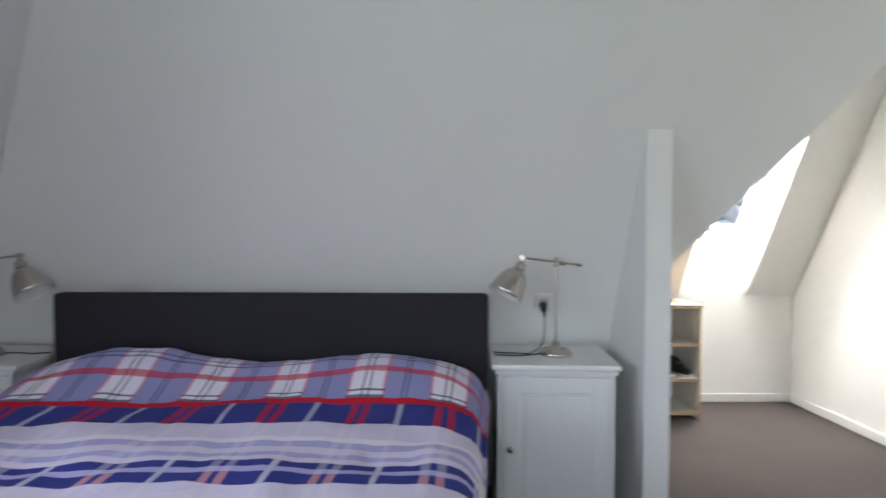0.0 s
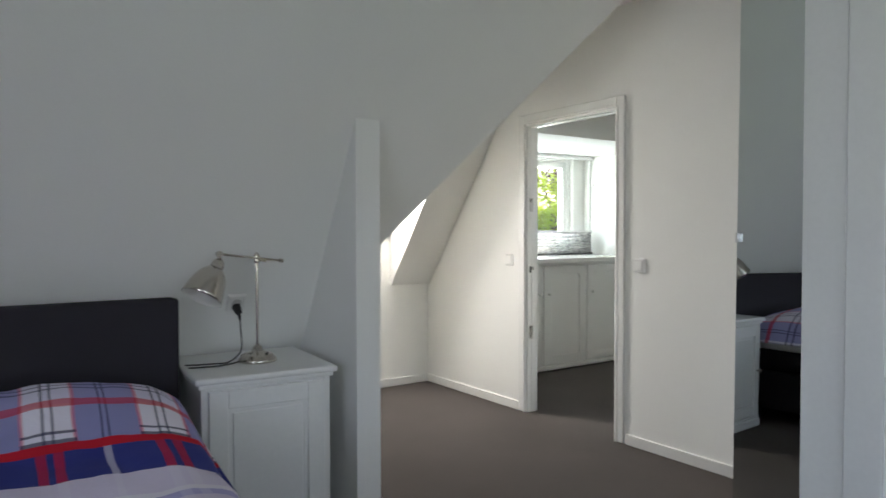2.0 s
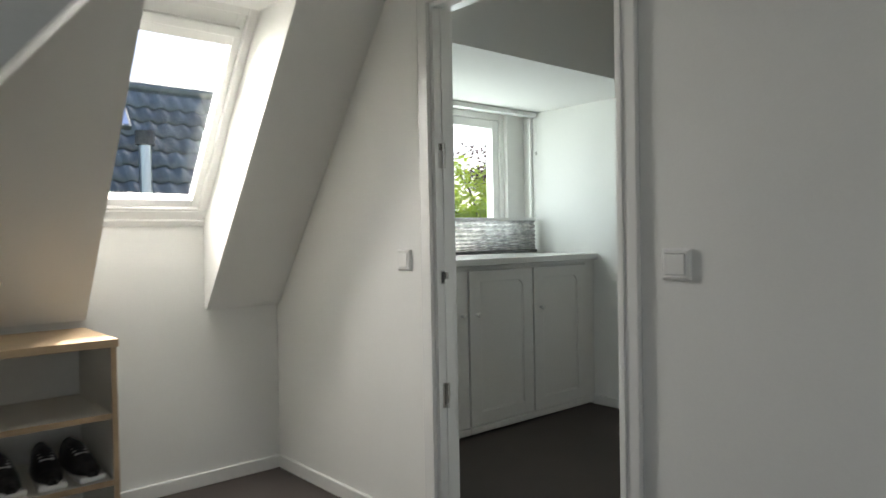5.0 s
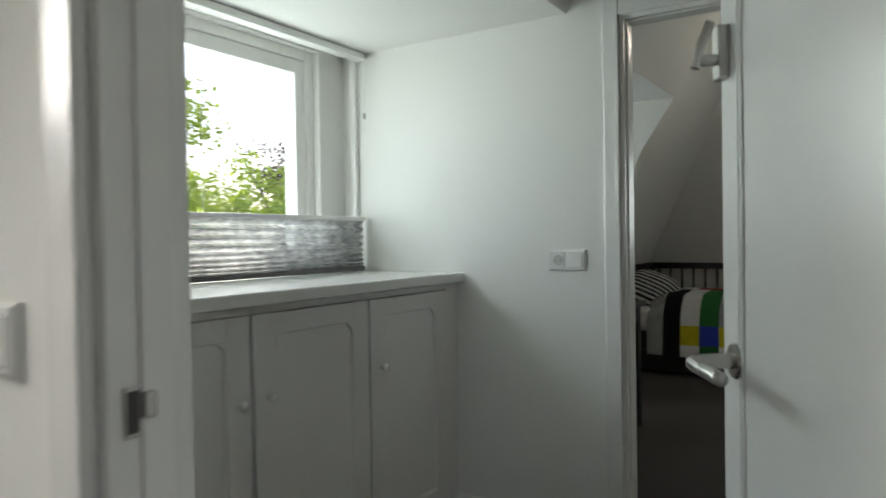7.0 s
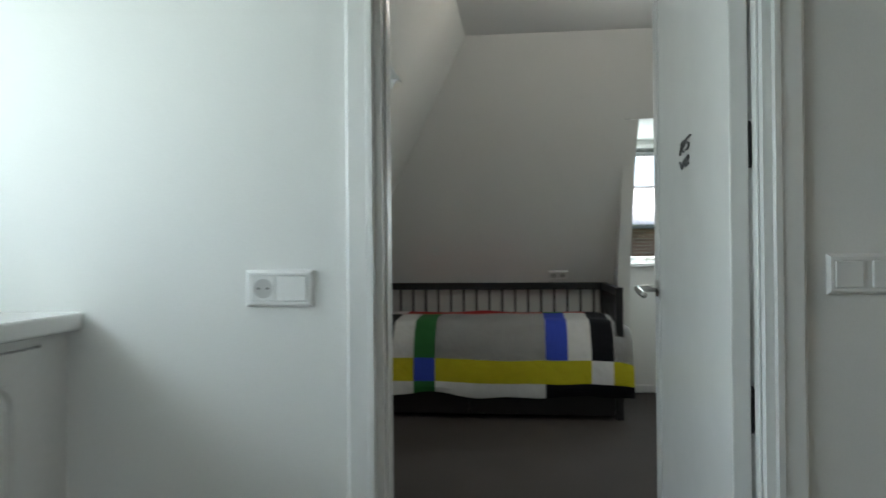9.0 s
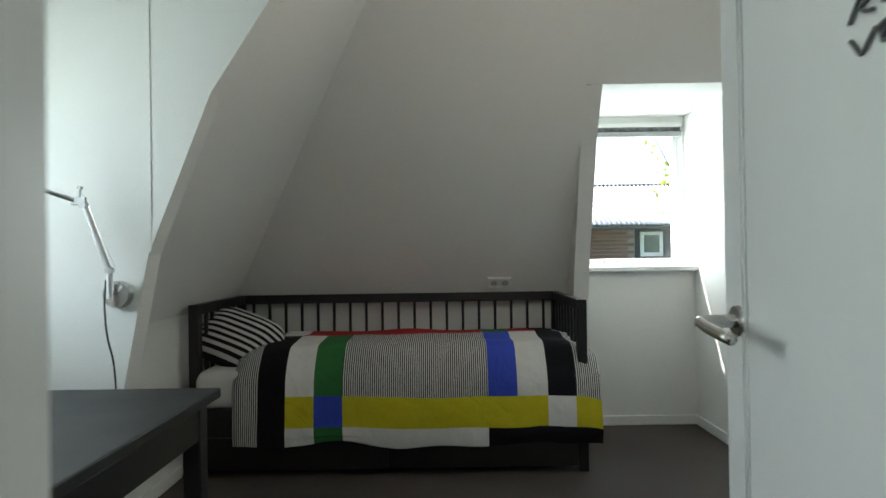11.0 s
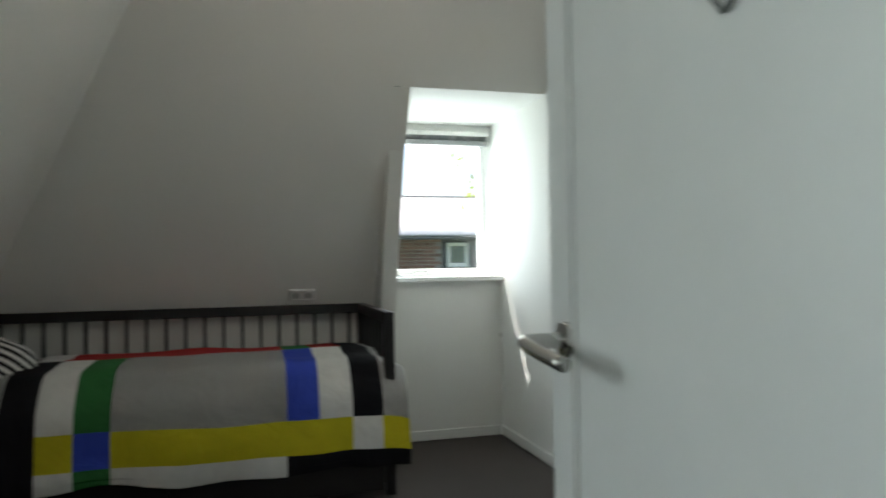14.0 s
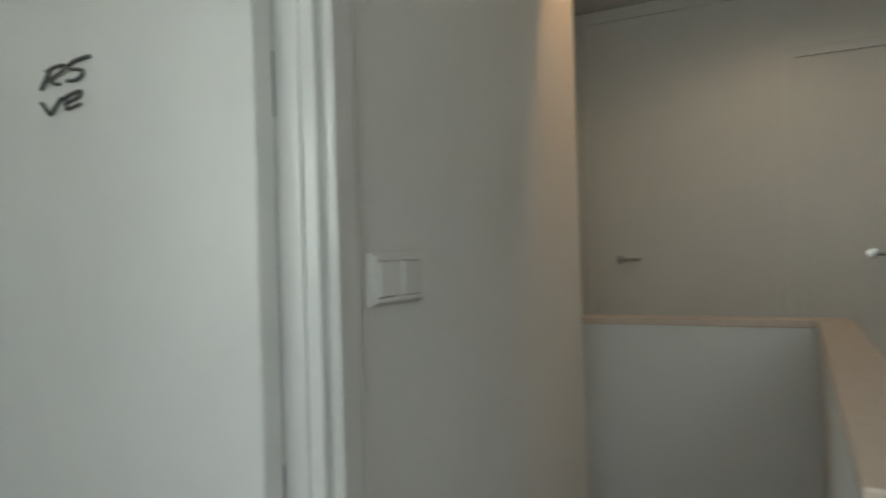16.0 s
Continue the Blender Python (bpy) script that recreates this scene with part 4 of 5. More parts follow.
# ---- landing cabinets ----
def panel_door(cab, x0, x1, z0, z1, y, knob_x, knob_z):
    """A painted door with a sunk panel whose upper corners are rounded inwards; its face looks towards -y."""
    s, r = 0.085, 0.05
    d = part("door", bx(x0, x1, y + 0.008, y + 0.02, z0, z1, bevel=0.002), SATIN, cab)
    px0, px1, pz0, pz1 = x0 + s, x1 - s, z0 + 0.075, z1 - 0.065
    fr = joined(bx(x0, px0, y, y + 0.009, z0, z1, bevel=0.003), bx(px1, x1, y, y + 0.009, z0, z1, bevel=0.003), bx(px0 - 0.003, px1 + 0.003, y, y + 0.009, z0, pz0, bevel=0.003), bx(px0 - 0.003, px1 + 0.003, y, y + 0.009, pz1, z1, bevel=0.003))
    cs = []
    for cx, sg in ((px0, 1), (px1, -1)):
        pts = [(cx, pz1 + 0.002)] + [(cx + sg * r * (1 - math.cos(a)), pz1 - r + r * math.sin(a)) for a in [radians(15 * k) for k in range(7)]]
        cs.append(prism("y", y + 0.0002, y + 0.009, pts))
    part("door_frame", joined(fr, *cs), SATIN, d)
    part("panel_moulding", joined(bx(px0, px0 + 0.008, y + 0.004, y + 0.009, pz0, pz1 - r, bevel=0.002), bx(px1 - 0.008, px1, y + 0.004, y + 0.009, pz0, pz1 - r, bevel=0.002), bx(px0, px1, y + 0.003, y + 0.009, pz0, pz0 + 0.008, bevel=0.002)), SATIN, d)
    part("knob", turned([(0.007, 0), (0.006, 0.012), (0.012, 0.018), (0.0145, 0.025), (0.012, 0.031), (0.004, 0.033)], 20, m=Matrix.Translation((knob_x, y, knob_z)) @ Matrix.Rotation(radians(90), 4, "X")), GLOSS, d, "white turned knob", smooth=True)


def cabinet(x0, x1, doors, stile):
    c = thing("cabinet", ((x0 + x1) / 2, 2.5, 0), "white painted built-in cabinet with sunk-panel doors", "cabinet", group="landing cabinets")
    part("body", joined(bx(x0 + 0.001, x1 - 0.001, 2.215, 2.79, 0.05, 0.956), bx(x0 + 0.001, x1 - 0.001, 2.235, 2.79, 0.0, 0.05)), SATIN, c)
    part("face_frame", joined(bx(x0 + 0.001, x1 - 0.001, 2.197, 2.2155, 0.935, 0.956), bx(stile[0], stile[1], 2.197, 2.2155, 0.05, 0.935), bx(x0 + 0.001, x1 - 0.001, 2.19, 2.2155, 0.018, 0.052, bevel=0.004)), SATIN, c)
    for a, b_, k in doors:
        panel_door(c, a, b_, 0.058, 0.93, 2.193, k, 0.685)
    return c


cabinet(1.207, 2.117, [(1.258, 1.592, 1.555), (1.600, 2.110, 2.062)], (1.21, 1.256))
cabinet(2.117, 3.25, [(2.124, 2.645, 2.172), (2.657, 3.158, 2.712)], (3.162, 3.249))
solid("worktop", bx(1.208, 3.249, 2.158, 2.799, 0.957, 0.998, bevel=0.006), GLOSS, "white gloss worktop over the landing cabinets", "worktop", kind="")


# ---- bedroom ----
def grid_cloth(name, nu, nv, f, materials, parent, label="", thick=0.012, pick=None, uv=None):
    bm = bmesh.new()
    lay = bm.loops.layers.uv.new("UVMap") if uv else None
    vs = [[bm.verts.new(f(i / nu, j / nv)) for i in range(nu + 1)] for j in range(nv + 1)]
    for j in range(nv):
        for i in range(nu):
            fc = bm.faces.new((vs[j][i], vs[j][i + 1], vs[j + 1][i + 1], vs[j + 1][i]))
            if pick:
                fc.material_index = pick((i + 0.5) / nu, (j + 0.5) / nv)
            if lay:
                for lp, (a, c) in zip(fc.loops, ((i, j), (i + 1, j), (i + 1, j + 1), (i, j + 1))):
                    lp[lay].uv = uv(a / nu, c / nv)
    ob = part(name, bm, materials, parent, label, smooth=True)
    md = ob.modifiers.new("thickness", "SOLIDIFY")
    md.thickness, md.offset = thick, -1
    return ob


BX0, BX1 = -3.28, -1.372
bed = thing("double_bed", ((BX0 + BX1) / 2, -0.6, 0), "double box-spring bed with charcoal upholstered headboard", "bed")
part("headboard", bx(BX0, BX1, 0.452, 0.545, 0.06, 0.99, bevel=0.014, seg=3), HEADM, bed, "charcoal fabric headboard")
part("base", bx(BX0 + 0.03, BX1 - 0.12, -1.43, 0.45, 0.09, 0.34, bevel=0.015, seg=3), BASEM, bed, "black fabric box spring")
part("mattress", bx(BX0 + 0.02, BX1 - 0.13, -1.44, 0.45, 0.345, 0.488, bevel=0.03, seg=3), BASEM, bed, "black fabric mattress")
part("topper", bx(BX0 + 0.015, BX1 - 0.13, -1.44, 0.448, 0.49, 0.60, bevel=0.02, seg=3), SHEET, bed, "white sheeted topper")
for x in (BX0 + 0.12, BX1 - 0.16):
    for y in (0.35, -1.33):
        part("leg", cyl(bmesh.new(), (x, y, 0), (x, y, 0.095), 0.022, 0.028, n=16), BLACK, bed)

dv = thing("duvet", ((BX0 + BX1) / 2, -0.6, 0.6), "plaid duvet in blue, red, white and lilac on the double bed", "duvet")


def duvet_shape(u, v):
    x = -3.36 + 2.07 * u
    y = 0.43 - 1.87 * v
    xm = (x - (BX0 + BX1) / 2) / 0.965
    edge = max(0.0, abs(xm) - 0.80)
    head = math.exp(-((y - 0.12) / 0.26) ** 2)
    z = 0.655 + 0.095 * head * (1 - 0.35 * abs(xm) ** 3 - 0.25 * max(0.0, xm) ** 2) + 0.028 * head * math.cos(2 * math.pi * xm * 0.95 + math.pi) - 0.9 * edge ** 1.35 * 0.75
    z += 0.024 * noise.noise(Vector((x * 2.3, y * 2.3, 0.3))) + 0.011 * noise.noise(Vector((x * 7, y * 5, 1.7))) + 0.005 * noise.noise(Vector((x * 17, y * 9, 4.1)))
    if y > 0.36:
        z -= (y - 0.36) * 1.1
    if abs(xm) > 0.90:
        x = (BX0 + BX1) / 2 + math.copysign(0.965 * (0.90 + (abs(xm) - 0.90) * 0.45), xm)
        z -= 0.35 * max(0.0, abs(xm) - 0.97)
    # the cover is pulled in towards the foot
    x -= max(0.0, min(1.0, xm)) * 0.11 * max(0.0, 0.25 - y) ** 0.9
    return (x, y, max(z, 0.545))


grid_cloth("cover", 90, 90, duvet_shape, plaid(), dv, "plaid cotton cover", 0.02, uv=lambda u, v: (u, 1.87 * v / 3.2))


def nightstand(m, label):
    n_ = thing("nightstand", (0, 0, 0), label, "nightstand", group="bedside cabinets")
    w, d, t = 0.268, 0.53, 0.72
    part("top", joined(bx(-w, w, -0.002, d, t - 0.024, t, bevel=0.009, seg=3), bx(-w + 0.014, w - 0.014, 0.012, d, t - 0.042, t - 0.024, bevel=0.005)), SATIN, n_)
    part("side_panel", bx(-w + 0.026, -w + 0.046, 0.024, d - 0.002, 0.02, t - 0.042), SATIN, n_)
    part("side_panel", bx(w - 0.046, w - 0.026, 0.024, d - 0.002, 0.02, t - 0.042), SATIN, n_)
    part("body", bx(-w + 0.046, w - 0.046, 0.03, d - 0.002, 0.06, t - 0.043), SATIN, n_)
    part("plinth", joined(bx(-w + 0.018, w - 0.018, 0.012, d - 0.002, 0.0, 0.05, bevel=0.006), bx(-w + 0.024, w - 0.024, 0.018, d - 0.002, 0.05, 0.065, bevel=0.004)), SATIN, n_)
    e, z0, z1, st = w - 0.05, 0.075, t - 0.052, 0.068
    dr_ = part("door", bx(-e, e, 0.020, 0.031, z0, z1, bevel=0.002), SATIN, n_)
    part("door_frame", joined(bx(-e, -e + st, 0.010, 0.021, z0, z1, bevel=0.003), bx(e - st, e, 0.010, 0.021, z0, z1, bevel=0.003), bx(-e + st, e - st, 0.010, 0.021, z0, z0 + st, bevel=0.003), bx(-e + st, e - st, 0.010, 0.021, z1 - st, z1, bevel=0.003)), SATIN, dr_)
    part("raised_panel", bx(-e + st + 0.016, e - st - 0.016, 0.0145, 0.021, z0 + st + 0.016, z1 - st - 0.016, bevel=0.005), SATIN, dr_)
    part("knob", turned([(0.008, 0), (0.006, 0.01), (0.012, 0.017), (0.014, 0.023), (0.009, 0.029), (0.003, 0.03)], 20, m=Matrix.Translation((-e + 0.028, 0.010, 0.37)) @ Matrix.Rotation(radians(90), 4, "X")), NICKEL, dr_, "nickel knob", smooth=True)
    n_.matrix_basis = m
    return n_


ns = nightstand(pose(-1.112, 0.205, 0, 0, 0, -4), "white painted nightstand with a panelled door and nickel knob")
ns2 = copy_thing(ns, pose(-3.57, 0.205, 0))
tagged(ns2, "white painted nightstand standing in the slope's corner")


def table_lamp(m, flip, label):
    """A nickel desk lamp: stepped round base, stem, sliding arm and bell shade."""
    t = thing("table_lamp", (0, 0, 0), label, "lamp", group="bedside lamps")
    part("base", turned([(0.080, 0.0), (0.083, 0.006), (0.081, 0.016), (0.074, 0.020), (0.071, 0.030), (0.055, 0.038), (0.030, 0.044), (0.022, 0.050), (0.020, 0.062), (0.012, 0.070), (0.0085, 0.074)], 40), NICKEL, t, smooth=True)
    part("stem", joined(cyl(bmesh.new(), (0, 0, 0.07), (0, 0, 0.452), 0.0065, n=16), turned([(0.011, 0.43), (0.013, 0.44), (0.013, 0.462), (0.009, 0.47), (0.004, 0.478)], 16)), NICKEL, t, smooth=False)
    part("switch", cyl(bmesh.new(), (0.02 * flip, -0.05, 0.036), (0.024 * flip, -0.06, 0.042), 0.005, n=10), BLACK, t)
    a, b_ = Vector((0.115 * flip, 0.0, 0.438)), Vector((-0.175 * flip, -0.04, 0.474))
    part("arm", joined(cyl(bmesh.new(), a, b_, 0.0052, n=12), cyl(bmesh.new(), a + (a - b_).normalized() * 0.004, a - (a - b_).normalized() * 0.014, 0.009, n=12),
                       cyl(bmesh.new(), a * 0.35 + b_ * 0.65 * 0 + Vector((0, 0, 0.288)), a * 0.35 + Vector((0, 0, 0.288)) + (b_ - a).normalized() * 0.03, 0.009, n=12)), NICKEL, t)
    part("joint", joined(cyl(bmesh.new(), b_ + Vector((0, -0.014, 0)), b_ + Vector((0, 0.014, 0)), 0.013, n=16), cyl(bmesh.new(), b_, b_ + Vector((0.004 * flip, 0, -0.03)), 0.008, n=12)), NICKEL, t)
    d = Vector((-0.50 * flip, -0.22, -0.84)).normalized()
    sm = Matrix.Translation(b_ + Vector((0.004 * flip, 0, -0.025))) @ d.to_track_quat("Z", "Y").to_matrix().to_4x4()
    prof = [(0.014, 0.0), (0.023, 0.008), (0.027, 0.02), (0.028, 0.042), (0.034, 0.045), (0.052, 0.066), (0.066, 0.094), (0.075, 0.128), (0.082, 0.165), (0.085, 0.18)]
    bm = bmesh.new()
    n_ = 36
    rings = [[bm.verts.new(sm @ Vector((r * math.cos(2 * math.pi * i / n_), r * math.sin(2 * math.pi * i / n_), z))) for i in range(n_)] for r, z in prof + [(r - 0.0025, z + 0.0005) for r, z in prof[::-1]]]
    for k, (p, q) in enumerate(zip(rings, rings[1:])):
        for i in range(n_):
            f = bm.faces.new((p[i], p[(i + 1) % n_], q[(i + 1) % n_], q[i]))
            f.material_index = 1 if k >= len(prof) else 0
    bm.faces.new(rings[0][::-1])
    bm.faces.new(rings[-1])
    sh = part("shade", bm, [NICKEL, LAMPIN], t, "bell-shaped nickel shade", smooth=True)
    part("bulb", turned([(0.010, 0.05), (0.012, 0.07), (0.024, 0.10), (0.026, 0.118), (0.016, 0.135), (0.004, 0.14)], 18, m=sm), mat("white_bulb_glass", (0.8, 0.8, 0.78), 0.2, bump=0, vary=0.01) if "white_bulb_glass" not in bpy.data.materials else bpy.data.materials["white_bulb_glass"], sh, "white bulb", smooth=True)
    t.matrix_basis = m
    return t


table_lamp(pose(-1.07, 0.455, 0.72) @ Matrix.Scale(0.92, 4), 1, "satin nickel desk lamp on the nightstand")
table_lamp(pose(-3.56, 0.455, 0.72) @ Matrix.Scale(0.92, 4), -1, "satin nickel desk lamp on the corner nightstand")
cb = thing("power_cable", (-1.1, 0.6, 0.68), "black lamp cable and plug at the wall socket", "cable")
yp = sb(0.92) - 0.03
part("plug", joined(cyl(bmesh.new(), (-1.10, sb(0.93) - 0.012, 0.925), (-1.10, sb(0.92) - 0.05, 0.905), 0.019, 0.014, n=16), cyl(bmesh.new(), (-1.10, yp - 0.02, 0.905), (-1.098, yp - 0.03, 0.875), 0.008, 0.005, n=10)), BLACK, cb)
part("cord", tube(arc([(-1.098, yp - 0.03, 0.878), (-1.10, yp - 0.04, 0.84), (-1.125, 0.49, 0.765), (-1.18, 0.47, 0.726), (-1.24, 0.46, 0.727), (-1.30, 0.47, 0.727), (-1.345, 0.49, 0.727)], 8), 0.003), BLACK, cb, smooth=True)
part("cord", tube(arc([(-1.14, 0.45, 0.728), (-1.18, 0.44, 0.724), (-1.24, 0.42, 0.724), (-1.30, 0.43, 0.724), (-1.345, 0.44, 0.724)], 8), 0.003), BLACK, cb, smooth=True)
cb2 = thing("power_cable", (-3.5, 0.5, 0.72), "black lamp cable lying on the corner nightstand", "cable")
part("cord", tube(arc([(-3.49, 0.46, 0.728), (-3.44, 0.49, 0.724), (-3.38, 0.47, 0.724), (-3.31, 0.50, 0.724)], 8), 0.003), BLACK, cb2, smooth=True)

# shoe shelf under the valley
sx0, sx1, sy0, sy1 = -0.36, 0.236, 2.04, 2.495
sh_ = thing("shoe_shelf", (0, 2.27, 0), "open birch shoe shelf with cream shelves under the slope", "shelf")
part("side_panel", bx(sx1 - 0.02, sx1, sy0, sy1, 0, 0.752, bevel=0.002), SHELFIN, sh_)
part("side_panel", bx(sx0, sx0 + 0.02, sy0, sy1, 0, 0.752, bevel=0.002), SHELFIN, sh_)
for x in (sx0, sx1 - 0.02):
    part("side_edge", bx(x, x + 0.02, sy0 - 0.004, sy0 - 0.0005, 0, 0.752), BIRCHEDGE, sh_, "bare birch edge")
part("top_board", bx(sx0 - 0.008, sx1 + 0.008, sy0 - 0.008, sy1, 0.753, 0.782, bevel=0.003), BIRCH, sh_)
for z in (0.045, 0.275, 0.515):
    part("shelf_board", bx(sx0 + 0.0205, sx1 - 0.0205, sy0 + 0.004, sy1 - 0.012, z - 0.02, z, bevel=0.002), SHELFIN, sh_)
    part("shelf_edge", bx(sx0 + 0.0205, sx1 - 0.0205, sy0 + 0.0005, sy0 + 0.0045, z - 0.02, z), BIRCHEDGE, sh_)
part("back_panel", bx(sx0 + 0.0205, sx1 - 0.0205, sy1 - 0.0115, sy1 - 0.002, 0.03, 0.75), SHELFIN, sh_)


def shoe(m, label):
    s = thing("shoe", (0, 0, 0), label, "shoe", group="shoes on the shelf")
    bm, so = bmesh.new(), bmesh.new()
    n_, k = 14, 18
    rows = []
    for j in range(k + 1):
        t = j / k
        w = 0.036 + 0.012 * math.sin(math.pi * min(1, t * 1.1)) - 0.02 * max(0, t - 0.85) / 0.15
        h = 0.09 if t < 0.3 else 0.09 - 0.05 * min(1, (t - 0.3) / 0.45)
        h *= 1 - 0.5 * max(0, t - 0.85) / 0.15
        rows.append([bm.verts.new((w * math.cos(math.pi * i / n_), 0.13 - 0.27 * t, 0.02 + h * math.sin(math.pi * i / n_) ** 0.8)) for i in range(n_ + 1)])
    for p, q in zip(rows, rows[1:]):
        for i in range(n_):
            bm.faces.new((p[i], p[i + 1], q[i + 1], q[i]))
    bm.faces.new(rows[0])
    bm.faces.new(rows[-1][::-1])
    part("upper", bm, mat("black_shoe_leather", (0.02, 0.02, 0.022), 0.4, vary=0.2) if "black_shoe_leather" not in bpy.data.materials else bpy.data.materials["black_shoe_leather"], s, "black upper", smooth=True)
    part("sole", box(so, -0.046, 0.046, -0.142, 0.132, 0.0, 0.024, bevel=0.01), PLASTIC, s, "white rubber sole")
    part("laces", joined(*[bx(-0.024, 0.024, y - 0.003, y + 0.003, 0.078 + y * 0.2, 0.088 + y * 0.25, bevel=0.002) for y in (-0.02, 0.0, 0.02, 0.04)]), SHEET, s, "white laces")
    s.matrix_basis = m
    return s


sh1 = shoe(pose(0.145, 2.20, 0.276, 0, 0, 4), "black shoe with a white sole on the shelf")
copy_thing(sh1, pose(0.035, 2.205, 0.276, 0, 0, -3))
copy_thing(sh1, pose(-0.10, 2.21, 0.276, 0, 0, 2))


# wardrobe with a mirror door
wd = thing("wardrobe", (0.83, -0.92, 0), "white wardrobe with a tall frameless mirror door", "wardrobe")
part("carcass", joined(bx(0.552, 1.104, -1.19, -0.652, 0.0, 2.38), bx(0.54, 1.104, -1.19, -0.645, 2.38, 2.42, bevel=0.006)), SATIN, wd)
lean = Matrix.Translation((-0.322, 0, 1.2)) @ Euler((0, radians(0.8), radians(1.0))).to_matrix().to_4x4() @ Matrix.Translation((0.30, 0, -1.2))
md = part("door", bx(0.532, 0.5515, -1.186, -0.654, 0.03, 2.37, bevel=0.002), SATIN, wd)
part("mirror", bx(0.5275, 0.5322, -1.183, -0.657, 0.033, 2.367), MIRROR, md, "silvered mirror")
md.matrix_basis = lean @ md.matrix_basis
part("knob", joined(bx(0.508, 0.5278, -0.672, -0.660, 1.195, 1.235, bevel=0.003)), ALU, md, "small square metal knob")
# deeper panelled wardrobe beside it
wp = thing("wardrobe", (0.55, -1.9, 0), "deep white wardrobe with panelled doors", "wardrobe")
part("carcass", bx(0.012, 1.104, -2.75, -1.192, 0.0, 2.42), SATIN, wp)
part("filler_strip", bx(-0.014, 0.0115, -1.314, -1.19, 0.0, 2.42, bevel=0.003), SATIN, wp)
for y1 in (-1.318, -1.80, -2.282):
    y0 = y1 - 0.478
    st = 0.10
    dr = part("door", bx(-0.012, 0.0115, y0, y1, 0.03, 2.40, bevel=0.003), SATIN, wp)
    part("stile", bx(-0.024, -0.0115, y1 - st, y1, 0.03, 2.40, bevel=0.003), SATIN, dr)
    part("stile", bx(-0.024, -0.0115, y0, y0 + st, 0.03, 2.40, bevel=0.003), SATIN, dr)
    for z0, z1 in ((0.03, 0.13), (0.79, 0.85), (1.48, 1.54), (2.29, 2.40)):
        part("rail", bx(-0.024, -0.0115, y0 + st, y1 - st, z0, z1, bevel=0.003), SATIN, dr)
    for z0, z1 in ((0.16, 0.76), (0.88, 1.45), (1.57, 2.26)):
        part("raised_panel", bx(-0.019, -0.0115, y0 + st + 0.03, y1 - st - 0.03, z0, z1, bevel=0.006), SATIN, dr)


# ---- child's room ----
YA, YB, XA, XB, TOP = 0.49, 2.55, 6.50, 7.395, 0.885
bo = thing("day_bed", ((XA + XB) / 2, (YA + YB) / 2, 0), "black-brown wooden day bed with slatted back and ends", "bed")
for x, y in ((XA, YA), (XA, YB - 0.05), (XB - 0.05, YA), (XB - 0.05, YB - 0.05)):
    part("post", bx(x, x + 0.05, y, y + 0.05, 0, TOP, bevel=0.004), DARKBED, bo)
part("back_rail", bx(XB - 0.045, XB - 0.005, YA + 0.05, YB - 0.05, TOP - 0.055, TOP, bevel=0.004), DARKBED, bo)
part("back_rail", bx(XB - 0.045, XB - 0.005, YA + 0.05, YB - 0.05, 0.30, 0.42, bevel=0.004), DARKBED, bo)
for y in (YA, YB - 0.05):
    part("end_rail", bx(XA + 0.05, XB - 0.05, y + 0.005, y + 0.045, TOP - 0.055, TOP, bevel=0.004), DARKBED, bo)
    part("end_panel", bx(XA + 0.05, XB - 0.05, y + 0.008, y + 0.042, 0.16, 0.48, bevel=0.004), DARKBED, bo)
    for k in range(8):
        x = XA + 0.05 + (XB - XA - 0.1) * (k + 0.5) / 8
        part("slat", bx(x - 0.009, x + 0.009, y + 0.016, y + 0.034, 0.479, TOP - 0.054), DARKBED, bo)
for k in range(19):
    y = YA + 0.05 + (YB - YA - 0.1) * (k + 0.5) / 19
    part("slat", bx(XB - 0.034, XB - 0.016, y - 0.008, y + 0.008, 0.419, TOP - 0.054), DARKBED, bo)
part("front_panel", bx(XA + 0.005, XA + 0.03, YA + 0.05, YB - 0.05, 0.06, 0.345, bevel=0.004), DARKBED, bo)
part("drawer_front", bx(XA - 0.02, XA + 0.006, YA + 0.06, (YA + YB) / 2 - 0.004, 0.035, 0.20, bevel=0.004), DARKBED, bo)
part("drawer_front", bx(XA - 0.02, XA + 0.006, (YA + YB) / 2 + 0.004, YB - 0.06, 0.035, 0.20, bevel=0.004), DARKBED, bo)
part("slat_base", bx(XA + 0.03, XB - 0.05, YA + 0.05, YB - 0.05, 0.30, 0.345), DARKBED, bo)
mt = solid("mattress", bx(XA - 0.03, XB - 0.06, YA + 0.055, YB - 0.03, 0.35, 0.545, bevel=0.06, seg=5), SHEET, "white sheeted mattress on the day bed", "mattress", kind="", smooth=True)

C_BLACK, C_WHITE = cloth("black_cotton", (0.008, 0.008, 0.011)), cloth("white_cotton", (0.74, 0.73, 0.71))
C_GREEN, C_BLUE = cloth("green_cotton", (0.035, 0.17, 0.05)), cloth("blue_cotton", (0.045, 0.08, 0.50))
C_YELLOW, C_RED = cloth("yellow_cotton", (0.56, 0.50, 0.02)), cloth("red_cotton", (0.42, 0.03, 0.03))
C_FINE = striped("fine_striped_cotton", 1, 0.0108)
BOYMATS = [C_BLACK, C_WHITE, C_GREEN, C_BLUE, C_YELLOW, C_RED, C_FINE]
COLS = [2.31, 2.18, 2.04, 1.895, 1.75, 1.008, 0.86, 0.706, 0.567, 0.45]
MAIN = [6, 0, 1, 2, 6, 3, 1, 0, 6]
YEL = [6, 0, 4, 3, 4, 4, 4, 1, 4]
LOW = [6, 0, 1, 2, 1, 0, 0, 0, 0]
